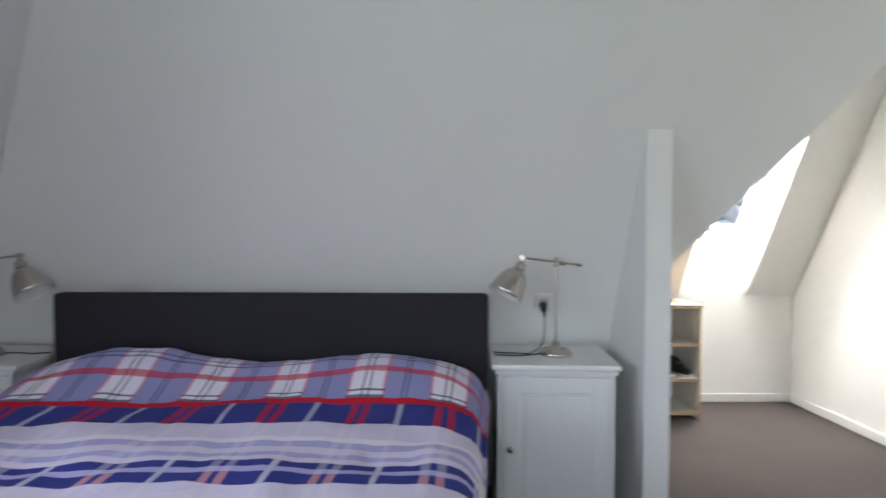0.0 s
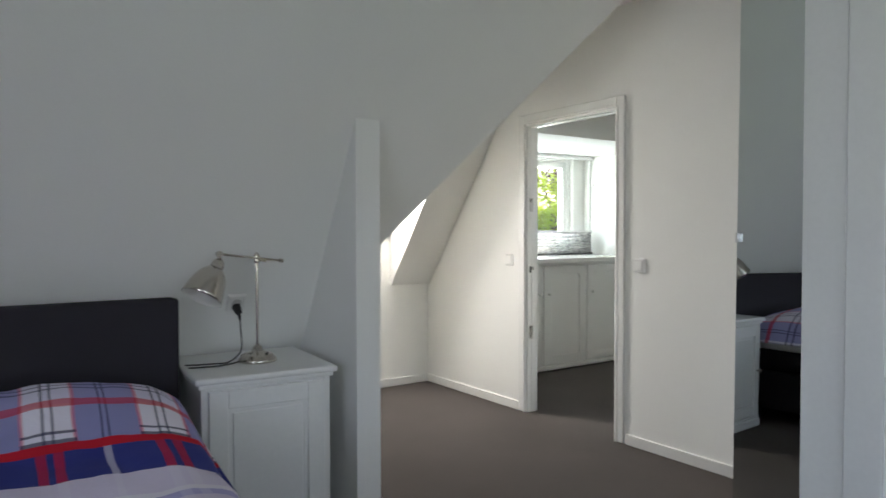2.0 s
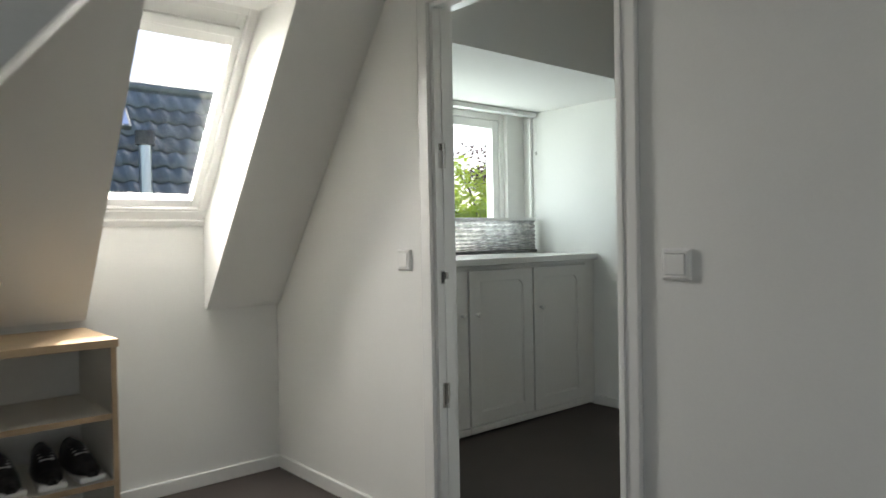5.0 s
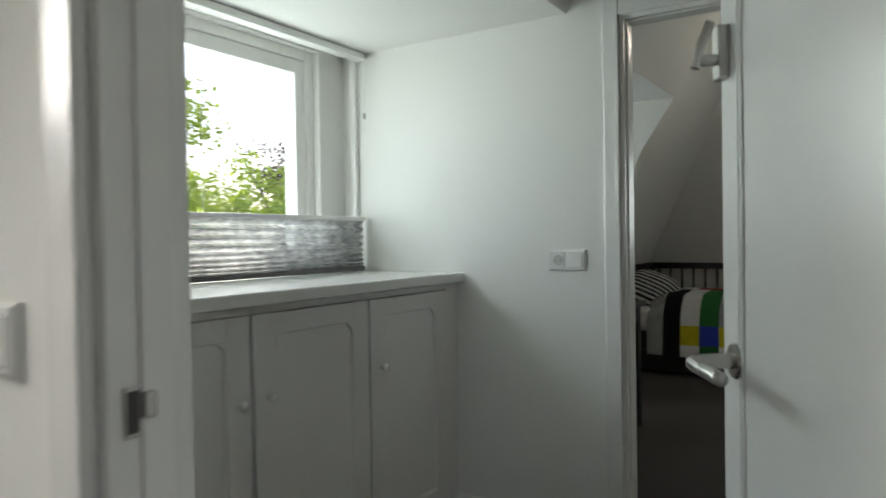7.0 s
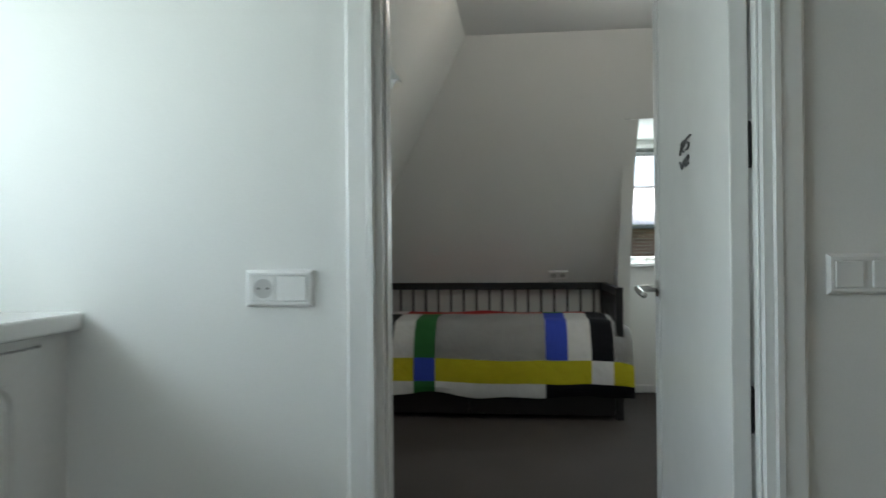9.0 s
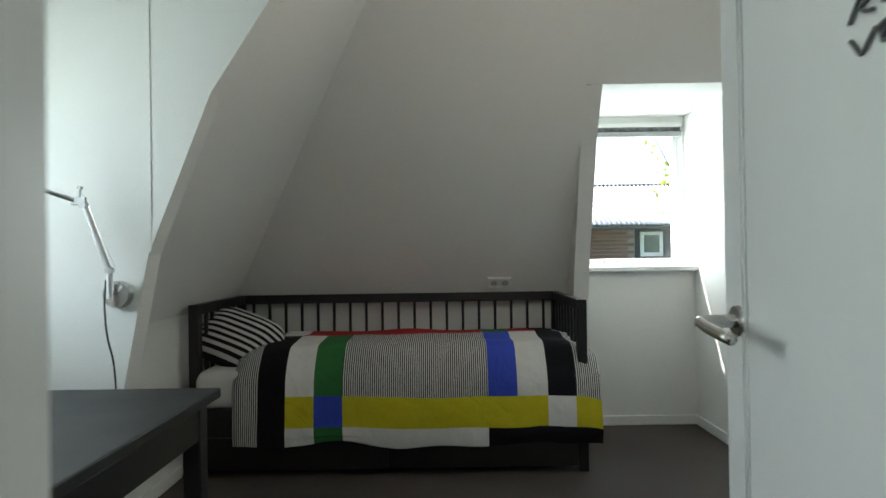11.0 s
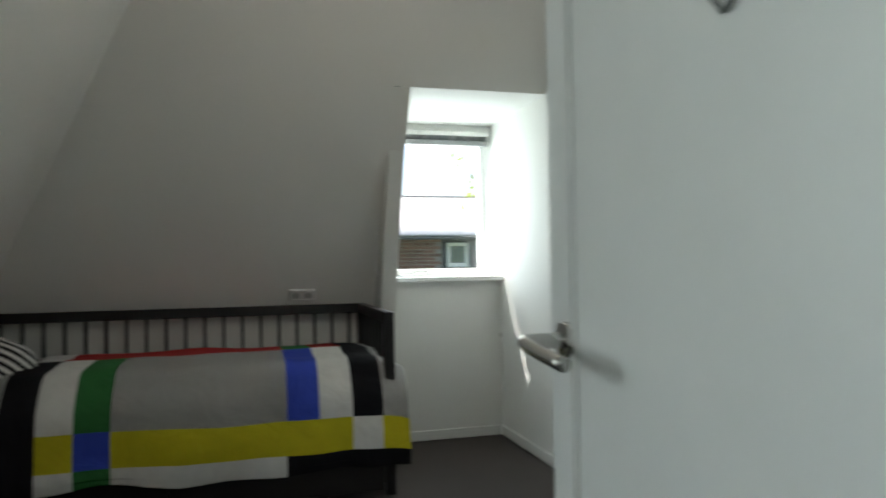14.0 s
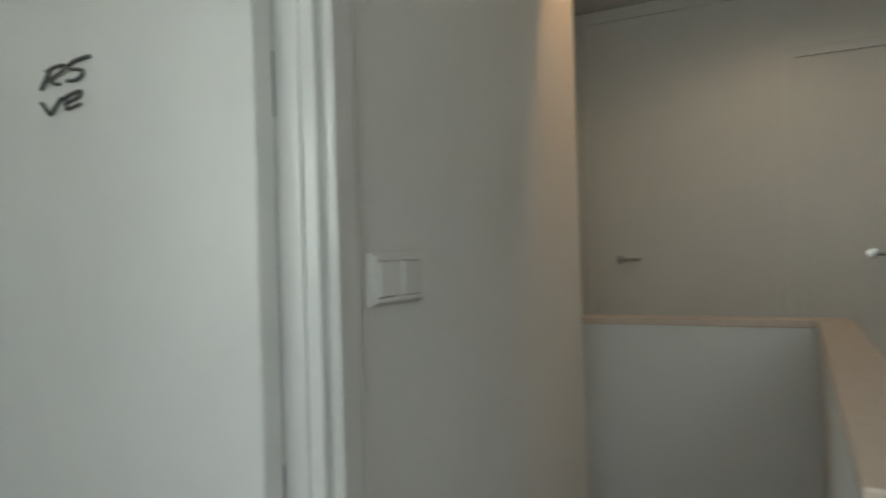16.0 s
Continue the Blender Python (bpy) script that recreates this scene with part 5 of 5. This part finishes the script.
BACK = [6, 1, 5, 5, 5, 2, 5, 0, 6]
PROFILE = [(7.30, 0.655), (7.21, 0.668), (7.08, 0.668), (6.92, 0.668), (6.72, 0.662), (6.58, 0.640), (6.50, 0.575), (6.455, 0.50), (6.44, 0.41), (6.43, 0.33), (6.425, 0.255), (6.43, 0.205), (6.44, 0.165)]
SEG = 6
bv = thing("duvet", (6.8, 1.4, 0.5), "colour-block duvet with black-and-white stripes hanging over the day bed", "duvet")


def boy_duvet():
    """A sheet cut at the colours' borders, so that every block keeps its own edge."""
    ys = []
    for a, b_ in zip(COLS, COLS[1:]):
        k = max(2, round((a - b_) / 0.045))
        ys += [(a + (b_ - a) * i / k, COLS.index(a)) for i in range(k)]
    ys.append((COLS[-1], len(COLS) - 2))
    prof = arc([(0, x, z) for x, z in PROFILE], SEG)
    bm = bmesh.new()
    vs = []
    for p in prof:
        row = []
        for y, _ in ys:
            end = max(0.0, 0.60 - y) / 0.17
            left = max(0.0, y - 2.16) / 0.15
            hang = max(0.0, 0.60 - p.z) / 0.4
            x = p.y + (0.012 * math.sin(y * 11.0 + p.z * 6) + 0.014 * noise.noise(Vector((y * 9, p.z * 5, 2.0)))) * hang + 0.02 * noise.noise(Vector((y * 4, p.y * 4, p.z * 4)))
            z = p.z + 0.022 * noise.noise(Vector((y * 3.1, p.y * 3.3, 5.0))) - 0.07 * end ** 2.2 * (1 - hang * 0.8) - 0.05 * left ** 2 * (1 - hang)
            if p.y > 6.5:
                z += 0.012 * math.sin((p.y - 6.5) * 16) * (0.5 + 0.5 * math.sin(y * 2.3))
            if p.z < 0.2:
                z += 0.03 * noise.noise(Vector((y * 3.1, 9.0, 0)))
            row.append(bm.verts.new((x - 0.012 * end * hang, y - 0.02 * end, z)))
        vs.append(row)
    for j in range(len(prof) - 1):
        s = j / SEG
        for i in range(len(ys) - 1):
            c = ys[i][1]
            table = BACK if s < 3 else MAIN if s < 8 else YEL if s < 10 else LOW
            f = bm.faces.new((vs[j][i], vs[j][i + 1], vs[j + 1][i + 1], vs[j + 1][i]))
            f.material_index = table[c]
    ob = part("cover", bm, BOYMATS, bv, "cotton cover in red, green, blue, yellow, black and white blocks", smooth=True)
    md_ = ob.modifiers.new("thickness", "SOLIDIFY")
    md_.thickness, md_.offset = 0.016, 1


boy_duvet()


def pillow(m, sx, sy, sz, material, label):
    bm = bmesh.new()
    bmesh.ops.create_uvsphere(bm, u_segments=40, v_segments=24, radius=1)
    for v in bm.verts:
        x, y, z = v.co
        p = 0.55
        q = lambda a: math.copysign(abs(a) ** p, a)
        edge = max(abs(q(x)), abs(q(y)))
        v.co = (sx * q(x) * (1 - 0.06 * abs(y)), sy * q(y) * (1 - 0.06 * abs(x)), sz * z * (1 - 0.35 * edge ** 3) + 0.006 * noise.noise(Vector((x * 3, y * 3, z * 3))))
    t = solid("pillow", bm, material, label, "pillow", kind="", smooth=True)
    t.matrix_basis = m
    return t


STRIPES = striped("bold_striped_cotton", 0, 0.038, turn=0.0)
pillow(pose(6.78, 2.375, 0.675) @ pose(0, 0, 0, 0, -42, 0) @ pose(0, 0, 0, 0, 0, -25), 0.19, 0.25, 0.10, STRIPES, "black-and-white striped pillow at the head of the day bed")

dk = thing("desk", (4.25, 2.2, 0), "black-brown desk under the dormer window", "desk")
part("desk_top", bx(3.62, 4.925, 1.872, 2.70, 0.722, 0.75, bevel=0.004), DESKM, dk)
for x in (3.66, 4.86):
    for y in (1.90, 2.64):
        part("leg", bx(x - 0.03, x + 0.03, y, y + 0.05, 0, 0.722, bevel=0.004), DARKBED, dk)
part("apron", bx(3.69, 4.83, 1.905, 1.925, 0.62, 0.722, bevel=0.003), DARKBED, dk)
part("apron", bx(4.85, 4.87, 1.95, 2.64, 0.62, 0.722, bevel=0.003), DARKBED, dk)

wl = thing("wall_lamp", (5.2, 2.23, 1.02), "aluminium spring-arm wall lamp on the dormer cheek", "lamp")
LXW = 5.12
part("wall_mount", joined(cyl(bmesh.new(), (5.2, 2.285, 1.01), (5.168, 2.285, 1.01), 0.045, 0.042, n=40), bx(5.155, 5.169, 2.281, 2.289, 0.975, 1.045, bevel=0.002)), STEEL, wl, "round polished wall mount", smooth=False)
part("socket", joined(cyl(bmesh.new(), (LXW, 2.28, 1.0), (LXW, 2.28, 1.085), 0.010, n=16), cyl(bmesh.new(), (LXW, 2.28, 1.03), (5.17, 2.285, 1.01), 0.007, n=12)), ALU, wl)
part("lower_arm", joined(cyl(bmesh.new(), (LXW, 2.28, 1.085), (LXW, 2.358, 1.30), 0.0085, n=14), cyl(bmesh.new(), (LXW - 0.01, 2.28, 1.09), (LXW + 0.01, 2.28, 1.09), 0.012, n=14)), ALU, wl)
part("elbow", joined(cyl(bmesh.new(), (LXW - 0.012, 2.36, 1.30), (LXW + 0.012, 2.36, 1.30), 0.012, n=14), bx(LXW - 0.006, LXW + 0.006, 2.352, 2.40, 1.30, 1.325, bevel=0.003), cyl(bmesh.new(), (LXW, 2.375, 1.31), (LXW, 2.372, 1.355), 0.004, n=10), cyl(bmesh.new(), (LXW - 0.008, 2.372, 1.355), (LXW + 0.008, 2.372, 1.355), 0.006, n=10)), ALU, wl)
part("upper_arm", cyl(bmesh.new(), (LXW, 2.39, 1.315), (LXW - 0.25, 2.62, 1.42), 0.0075, n=14), ALU, wl)
part("spring_wire", cyl(bmesh.new(), (LXW, 2.262, 1.10), (LXW, 2.372, 1.352), 0.0012, n=6), ALU, wl)
part("shade", turned([(0.02, 0), (0.03, 0.02), (0.06, 0.09), (0.075, 0.11)], 28, m=Matrix.Translation((LXW - 0.26, 2.63, 1.42)) @ Matrix.Rotation(radians(165), 4, "X")), ALU, wl, smooth=True)
part("cord", tube(arc([(LXW, 2.292, 1.06), (LXW, 2.297, 0.98), (LXW + 0.01, 2.294, 0.88), (5.15, 2.283, 0.78), (5.16, 2.275, 0.60)], 8), 0.003), BLACK, wl, "black cord hanging behind the desk", smooth=True)
wl.location.y += 0.006
solid("trim_cheek_seam", bx(5.1965, 5.2005, 2.184, 2.187, 1.145, 1.995), SATIN, "upright panel joint on the dormer cheek", "trim")

cs = thing("ceiling_lamp", (5.25, 0.72, 2.57), "steel ceiling lamp with lit spot heads", "lamp")
part("ceiling_bar", bx(5.18, 5.32, 0.60, 0.84, 2.545, 2.5705, bevel=0.006), STEEL, cs)
for y, dx in ((0.66, 0.06), (0.78, -0.05)):
    hd = part("spot_head", joined(cyl(bmesh.new(), (5.25, y, 2.55), (5.25, y, 2.50), 0.006, n=10), turned([(0.016, 0.0), (0.028, 0.03), (0.036, 0.065)], 22, m=Matrix.Translation((5.25, y, 2.50)) @ Matrix.Rotation(radians(180), 4, "X"))), STEEL, cs)
    part("bulb", turned([(0.024, 0.0), (0.026, 0.008), (0.014, 0.014)], 18, m=Matrix.Translation((5.25, y, 2.436)) @ Matrix.Rotation(radians(180), 4, "X")), BULB, hd, "lit warm bulb")

dl = thing("downlight", (3.15, -0.44, 2.55), "small lit recessed spot, unseen in the landing ceiling", "lamp")
part("trim_ring", turned([(0.042, 0.0), (0.044, 0.006), (0.030, 0.008)], 28, m=Matrix.Translation((3.15, -0.44, 2.541))), STEEL, dl)
# added fixture, out of view, made up to carry the far fill
fill_downlight = thing("downlight", (2.75, -1.6, 2.55), "small lit recessed spot, unseen in the landing ceiling", "lamp")
part("trim_ring", turned([(0.042, 0.0), (0.044, 0.006), (0.030, 0.008)], 28, m=Matrix.Translation((2.75, -1.6, 2.541))), STEEL, fill_downlight)
part("lens", cyl(bmesh.new(), (2.75, -1.6, 2.536), (2.75, -1.6, 2.541), 0.027, n=24), BULB, fill_downlight, "lit warm lens")
part("lens", cyl(bmesh.new(), (3.15, -0.44, 2.536), (3.15, -0.44, 2.541), 0.027, n=24), BULB, dl, "lit warm lens")


# ---- outside ----
GRASS = mat("mown_grass", (0.06, 0.11, 0.025), 0.95, grain=3, bump=0.3, vary=0.35, blot=0.15)
solid("ground", bx(-400, 400, -400, 400, -3.2, -2.9), GRASS, "green lawn round the houses", "ground")
LEAF = leaf_mat("bright_green_leaves", (0.48, 0.60, 0.07))
COPPER = leaf_mat("copper_beech_leaves", (0.09, 0.045, 0.05))
BARK = mat("grey_brown_bark", (0.10, 0.075, 0.055), 0.9, grain=25, bump=0.6, vary=0.3)


def tree(x, y, height, spread, leafm, seed, count, label, size=0.13, stout=1.0):
    rng = random.Random(seed)
    z0 = -2.9
    t = thing("tree", (x, y, z0), label, "tree", group="garden trees")
    bm = bmesh.new()
    top = Vector((x + rng.uniform(-0.3, 0.3), y, z0 + height * 0.8))
    tube_pts = arc([(x, y, z0), (x + 0.1, y, z0 + height * 0.3), (top.x - 0.1, y + 0.1, z0 + height * 0.55), top], 5)
    n_ = len(tube_pts)
    for i in range(n_ - 1):
        cyl(bm, tube_pts[i], tube_pts[i + 1], stout * (0.16 * (1 - i / n_) + 0.03), stout * (0.16 * (1 - (i + 1) / n_) + 0.03), n=10)
    tips = []
    for k in range(16):
        a = rng.uniform(0, 2 * math.pi)
        h = rng.uniform(0.35, 0.75)
        st = Vector((x, y, z0 + height * h))
        r = spread * rng.uniform(0.55, 1.0) * (1.15 - abs(h - 0.5))
        en = st + Vector((r * math.cos(a), r * math.sin(a), height * rng.uniform(0.08, 0.28)))
        mid = (st + en) / 2 + Vector((0, 0, 0.15))
        cyl(bm, st, mid, 0.06 * stout, 0.035 * stout, n=7)
        cyl(bm, mid, en, 0.035 * stout, 0.012 * stout, n=7)
        tips += [en, mid, (en + mid) / 2]
    tips.append(top)
    part("trunk", bm, BARK, t, "grey-brown trunk and limbs")
    verts, faces = [], []
    clumps = [tp + Vector((rng.gauss(0, 0.35), rng.gauss(0, 0.35), rng.gauss(0, 0.3))) * spread * 0.45 for tp in tips for _ in range(5)]
    for _ in range(count):
        c = rng.choice(clumps)
        p = c + Vector((rng.gauss(0, 1), rng.gauss(0, 1), rng.gauss(0, 0.8))) * spread * 0.13
        d = Vector((rng.gauss(0, 1), rng.gauss(0, 1), rng.gauss(0, 0.6))).normalized()
        e = d.orthogonal().normalized()
        s = size * rng.uniform(0.6, 1.3)
        b_ = len(verts)
        verts += [p - d * s * 0.5, p + e * s * 0.28, p + d * s * 0.5, p - e * s * 0.28]
        faces.append((b_, b_ + 1, b_ + 2, b_ + 3))
    me = bpy.data.meshes.new("crown")
    me.from_pydata([v - Vector((x, y, z0)) for v in verts], [], faces)
    me.materials.append(leafm)
    ob = new("crown", me)
    ob.parent = t
    tagged(ob, "many small leaves in loose clumps", kind="stuff")


tree(8.5, 13.0, 7.3, 1.6, LEAF, 5, 9000, "taller green tree with an open crown", 0.19)
tree(12.9, 13.2, 5.9, 1.5, LEAF, 3, 9000, "bright green broadleaf tree behind the house", 0.17)
tree(11.2, 15.0, 5.5, 2.2, LEAF, 8, 9000, "low spreading green garden tree", 0.19)
tree(15.6, 14.6, 5.6, 2.0, LEAF, 13, 10000, "green tree at the garden's end", 0.17)
tree(21.2, 20.0, 7.7, 1.9, COPPER, 11, 8000, "purple-brown copper beech in the distance", 0.2)
tree(13.6, -2.55, 6.1, 0.6, LEAF, 21, 160, "thin young tree with few leaves before the barn", 0.12, 0.28)

TILE = mat("dark_glazed_tile", (0.12, 0.14, 0.155), 0.35, grain=20, bump=0.1, vary=0.2, blot=2, random_obj=0.35)
BRICKM = mat("red_brown_brick", (0.22, 0.11, 0.075), 0.85, grain=30, bump=0.4, vary=0.25, random_obj=0.3)


def neighbour():
    """The house behind: a tiled slope facing this one, brick walls below."""
    h = thing("neighbour_house", (2.6, 15.0, -2.9), "brick house with a dark pantiled roof", "house")
    e0, e1, x0, x1 = Vector((0, 10.2, 0.35)), Vector((0, 13.0, 4.0)), -2.0, 8.2
    part("wall", joined(bx(x0 + 0.2, x1 - 0.2, 10.6, 15.4, -2.9, 0.35), prism("x", x0 + 0.2, x1 - 0.2, [(10.6, 0.35), (15.4, 0.35), (13.0, 3.5)])), BRICKM, h)
    part("roof", slab([(x0, e0.y, e0.z), (x1, e0.y, e0.z), (x1, e1.y, e1.z), (x0, e1.y, e1.z)], (0, 0.06, -0.05), slab([(x0, 15.8, e0.z), (x1, 15.8, e0.z), (x1, e1.y, e1.z), (x0, e1.y, e1.z)], (0, -0.06, -0.05))), TILE, h)
    d = (e1 - e0)
    ln = d.length
    d.normalize()
    up = Vector((0, -d.z, d.y))
    cols, rows, w = 24, 12, 0.30
    step = ln / 12.5
    bm = bmesh.new()
    k = 6
    sec = [(w * i / k, 0.035 * math.sin(2 * math.pi * i / k) + 0.03) for i in range(k + 1)]
    lo = [bm.verts.new((a, 0, 0.045 + c)) for a, c in sec]
    hi = [bm.verts.new((a, step * 1.05, 0.005 + c)) for a, c in sec]
    fr = [bm.verts.new((a, 0, 0.015 + c)) for a, c in sec]
    for i in range(k):
        bm.faces.new((lo[i], lo[i + 1], hi[i + 1], hi[i]))
        bm.faces.new((fr[i], fr[i + 1], lo[i + 1], lo[i]))
    me = bpy.data.meshes.new("roof_tile")
    bm.to_mesh(me)
    bm.free()
    me.materials.append(TILE)
    me.shade_smooth()
    rot = Matrix(((1, 0, 0), (0, d.y, up.y), (0, d.z, up.z))).to_4x4()
    near, rest = [], []
    for r in range(12):
        for c in range(34):
            x = x0 + c * w
            (near if 0 <= c - 4 < cols and len(near) < 288 else rest).append((x, r))
    for x, r in near:
        ob = new("roof_tile", me)
        ob.parent = h
        ob.matrix_basis = Matrix.Translation(Vector((x, e0.y, e0.z)) + d * step * r - h.location) @ rot
    out = bmesh.new()
    for x, r in rest:
        n0 = len(out.verts)
        out.from_mesh(me)
        out.verts.ensure_lookup_table()
        bmesh.ops.transform(out, matrix=Matrix.Translation(Vector((x, e0.y, e0.z)) + d * step * r) @ rot, verts=out.verts[n0:])
    tagged(part("roof_tile_field", out, TILE, h), kind="stuff")
    part("ridge", joined(*[cyl(bmesh.new(), (x0 + i * 0.34, 13.0, 4.05), (x0 + i * 0.34 + 0.35, 13.0, 4.05), 0.11, 0.10, n=12) for i in range(30)]), TILE, h, "rounded ridge tiles")

    c = e0 + d * (ln * 0.79) + Vector((3.22, 0, 0)) + up * 0.09
    b1 = bx(-0.17, 0.17, -0.22, 0.22, -0.02, 0.07, bevel=0.01)
    b1.transform(Matrix.Translation(c) @ rot)
    rl = part("rooflight", b1, mat("grey_lead", (0.18, 0.19, 0.2), 0.5, 0.4), h, "small grey rooflight")
    b2 = bx(-0.13, 0.13, -0.18, 0.18, 0.066, 0.078)
    b2.transform(Matrix.Translation(c) @ rot)
    part("pane", b2, mat("rooflight_glass", (0.35, 0.42, 0.62), 0.1), rl)
    f = e0 + d * (ln * 0.36) + Vector((3.3, 0, 0))
    part("flue", joined(cyl(bmesh.new(), f, f + Vector((0, 0, 1.05)), 0.10, n=20), cyl(bmesh.new(), f + Vector((0, 0, 0.55)), f + Vector((0, 0, 0.58)), 0.112, n=20)), ALU, h, "bright metal flue pipe")
    part("flue_cap", cyl(bmesh.new(), f + Vector((0, 0, 1.05)), f + Vector((0, 0, 1.28)), 0.15, n=20), mat("dark_flue_cap", (0.05, 0.05, 0.055), 0.5), h, "dark flue cap")
    b3 = bx(-0.28, 0.28, -0.35, 0.30, 0.05, 0.085, bevel=0.02)
    b3.transform(Matrix.Translation(f) @ rot)
    part("lead_flashing", b3, mat("pale_lead", (0.45, 0.47, 0.5), 0.45, 0.3), h, "pale lead flashing")


neighbour()


def barn():
    h = thing("barn", (16.0, -3.0, -2.9), "brick and black-boarded barn with a pale corrugated roof", "barn")
    x0, ya, yb, ez = 15.4, -9.0, 3.0, 1.60
    part("wall", bx(x0, 19.6, ya, yb, -2.9, ez), mat("mortar", (0.30, 0.27, 0.24), 0.9, vary=0.15), h)
    # brick face of the part seen through the window
    me = bpy.data.meshes.new("brick")
    b_ = bx(0, 0.02, 0, 0.205, 0, 0.055, bevel=0.0)
    b_.to_mesh(me)
    b_.free()
    me.materials.append(BRICKM)
    for r in range(16):
        for c in range(13):
            y = -2.19 + c * 0.217 + (0.108 if r % 2 else 0)
            ob = new("brick", me)
            ob.parent = h
            ob.location = Vector((x0 - 0.016, y, ez - 0.08 - r * 0.068)) - h.location
    BOARD = mat("black_tarred_board", (0.03, 0.033, 0.036), 0.7, grain=20, bump=0.3, vary=0.3, random_obj=0.3)
    for c in range(16):
        y = -2.21 - c * 0.155
        part("board", bx(x0 - 0.03 - 0.012 * (c % 2), x0 + 0.002, y - 0.15, y, -2.9, ez, bevel=0.004), BOARD, h)
    wn_ = part("window", joined(bx(x0 - 0.07, x0 - 0.03, -2.70, -2.64, 1.06, 1.50), bx(x0 - 0.07, x0 - 0.03, -2.36, -2.30, 1.06, 1.50), bx(x0 - 0.07, x0 - 0.03, -2.64, -2.36, 1.44, 1.50), bx(x0 - 0.07, x0 - 0.03, -2.64, -2.36, 1.06, 1.13)), FRAME, h, "white framed window")
    part("pane", bx(x0 - 0.05, x0 - 0.045, -2.64, -2.36, 1.13, 1.44), mat("dark_green_pane", (0.06, 0.10, 0.08), 0.1), wn_)
    ROOFM = mat("pale_corrugated_sheet", (0.62, 0.60, 0.57), 0.7, grain=12, bump=0.2, vary=0.12)
    bm = bmesh.new()
    n_ = 560
    a, c = Vector((x0 - 0.45, 0, ez + 0.01)), Vector((17.6, 0, 2.53))
    rows = []
    for t in (0.0, 0.33, 0.66, 1.0):
        p = a.lerp(c, t)
        rows.append([bm.verts.new((p.x, ya + (yb - ya) * i / n_, p.z + 0.018 * math.sin(i * math.pi / 2))) for i in range(n_ + 1)])
    for p, q in zip(rows, rows[1:]):
        for i in range(n_):
            bm.faces.new((p[i], p[i + 1], q[i + 1], q[i]))
    ro = part("roof", bm, ROOFM, h, "pale corrugated roof sheets", smooth=True)
    md_ = ro.modifiers.new("thickness", "SOLIDIFY")
    md_.thickness = 0.02
    part("back_roof", slab([(17.6, ya, 2.53), (17.6, yb, 2.53), (20.0, yb, ez), (20.0, ya, ez)], (0, 0, -0.05)), ROOFM, h)
    part("ridge_cap", joined(*[cyl(bmesh.new(), (17.6, ya + i * 0.085, 2.535), (17.6, ya + i * 0.085 + 0.055, 2.545), 0.05, n=8) for i in range(140)]), mat("dark_ridge", (0.04, 0.04, 0.04), 0.7), h, "dark ridge caps")
    part("gutter", cyl(bmesh.new(), (x0 - 0.47, ya, ez - 0.035), (x0 - 0.47, yb, ez - 0.035), 0.022, n=12), mat("grey_gutter", (0.06, 0.06, 0.06), 0.5), h, "grey gutter")


barn()
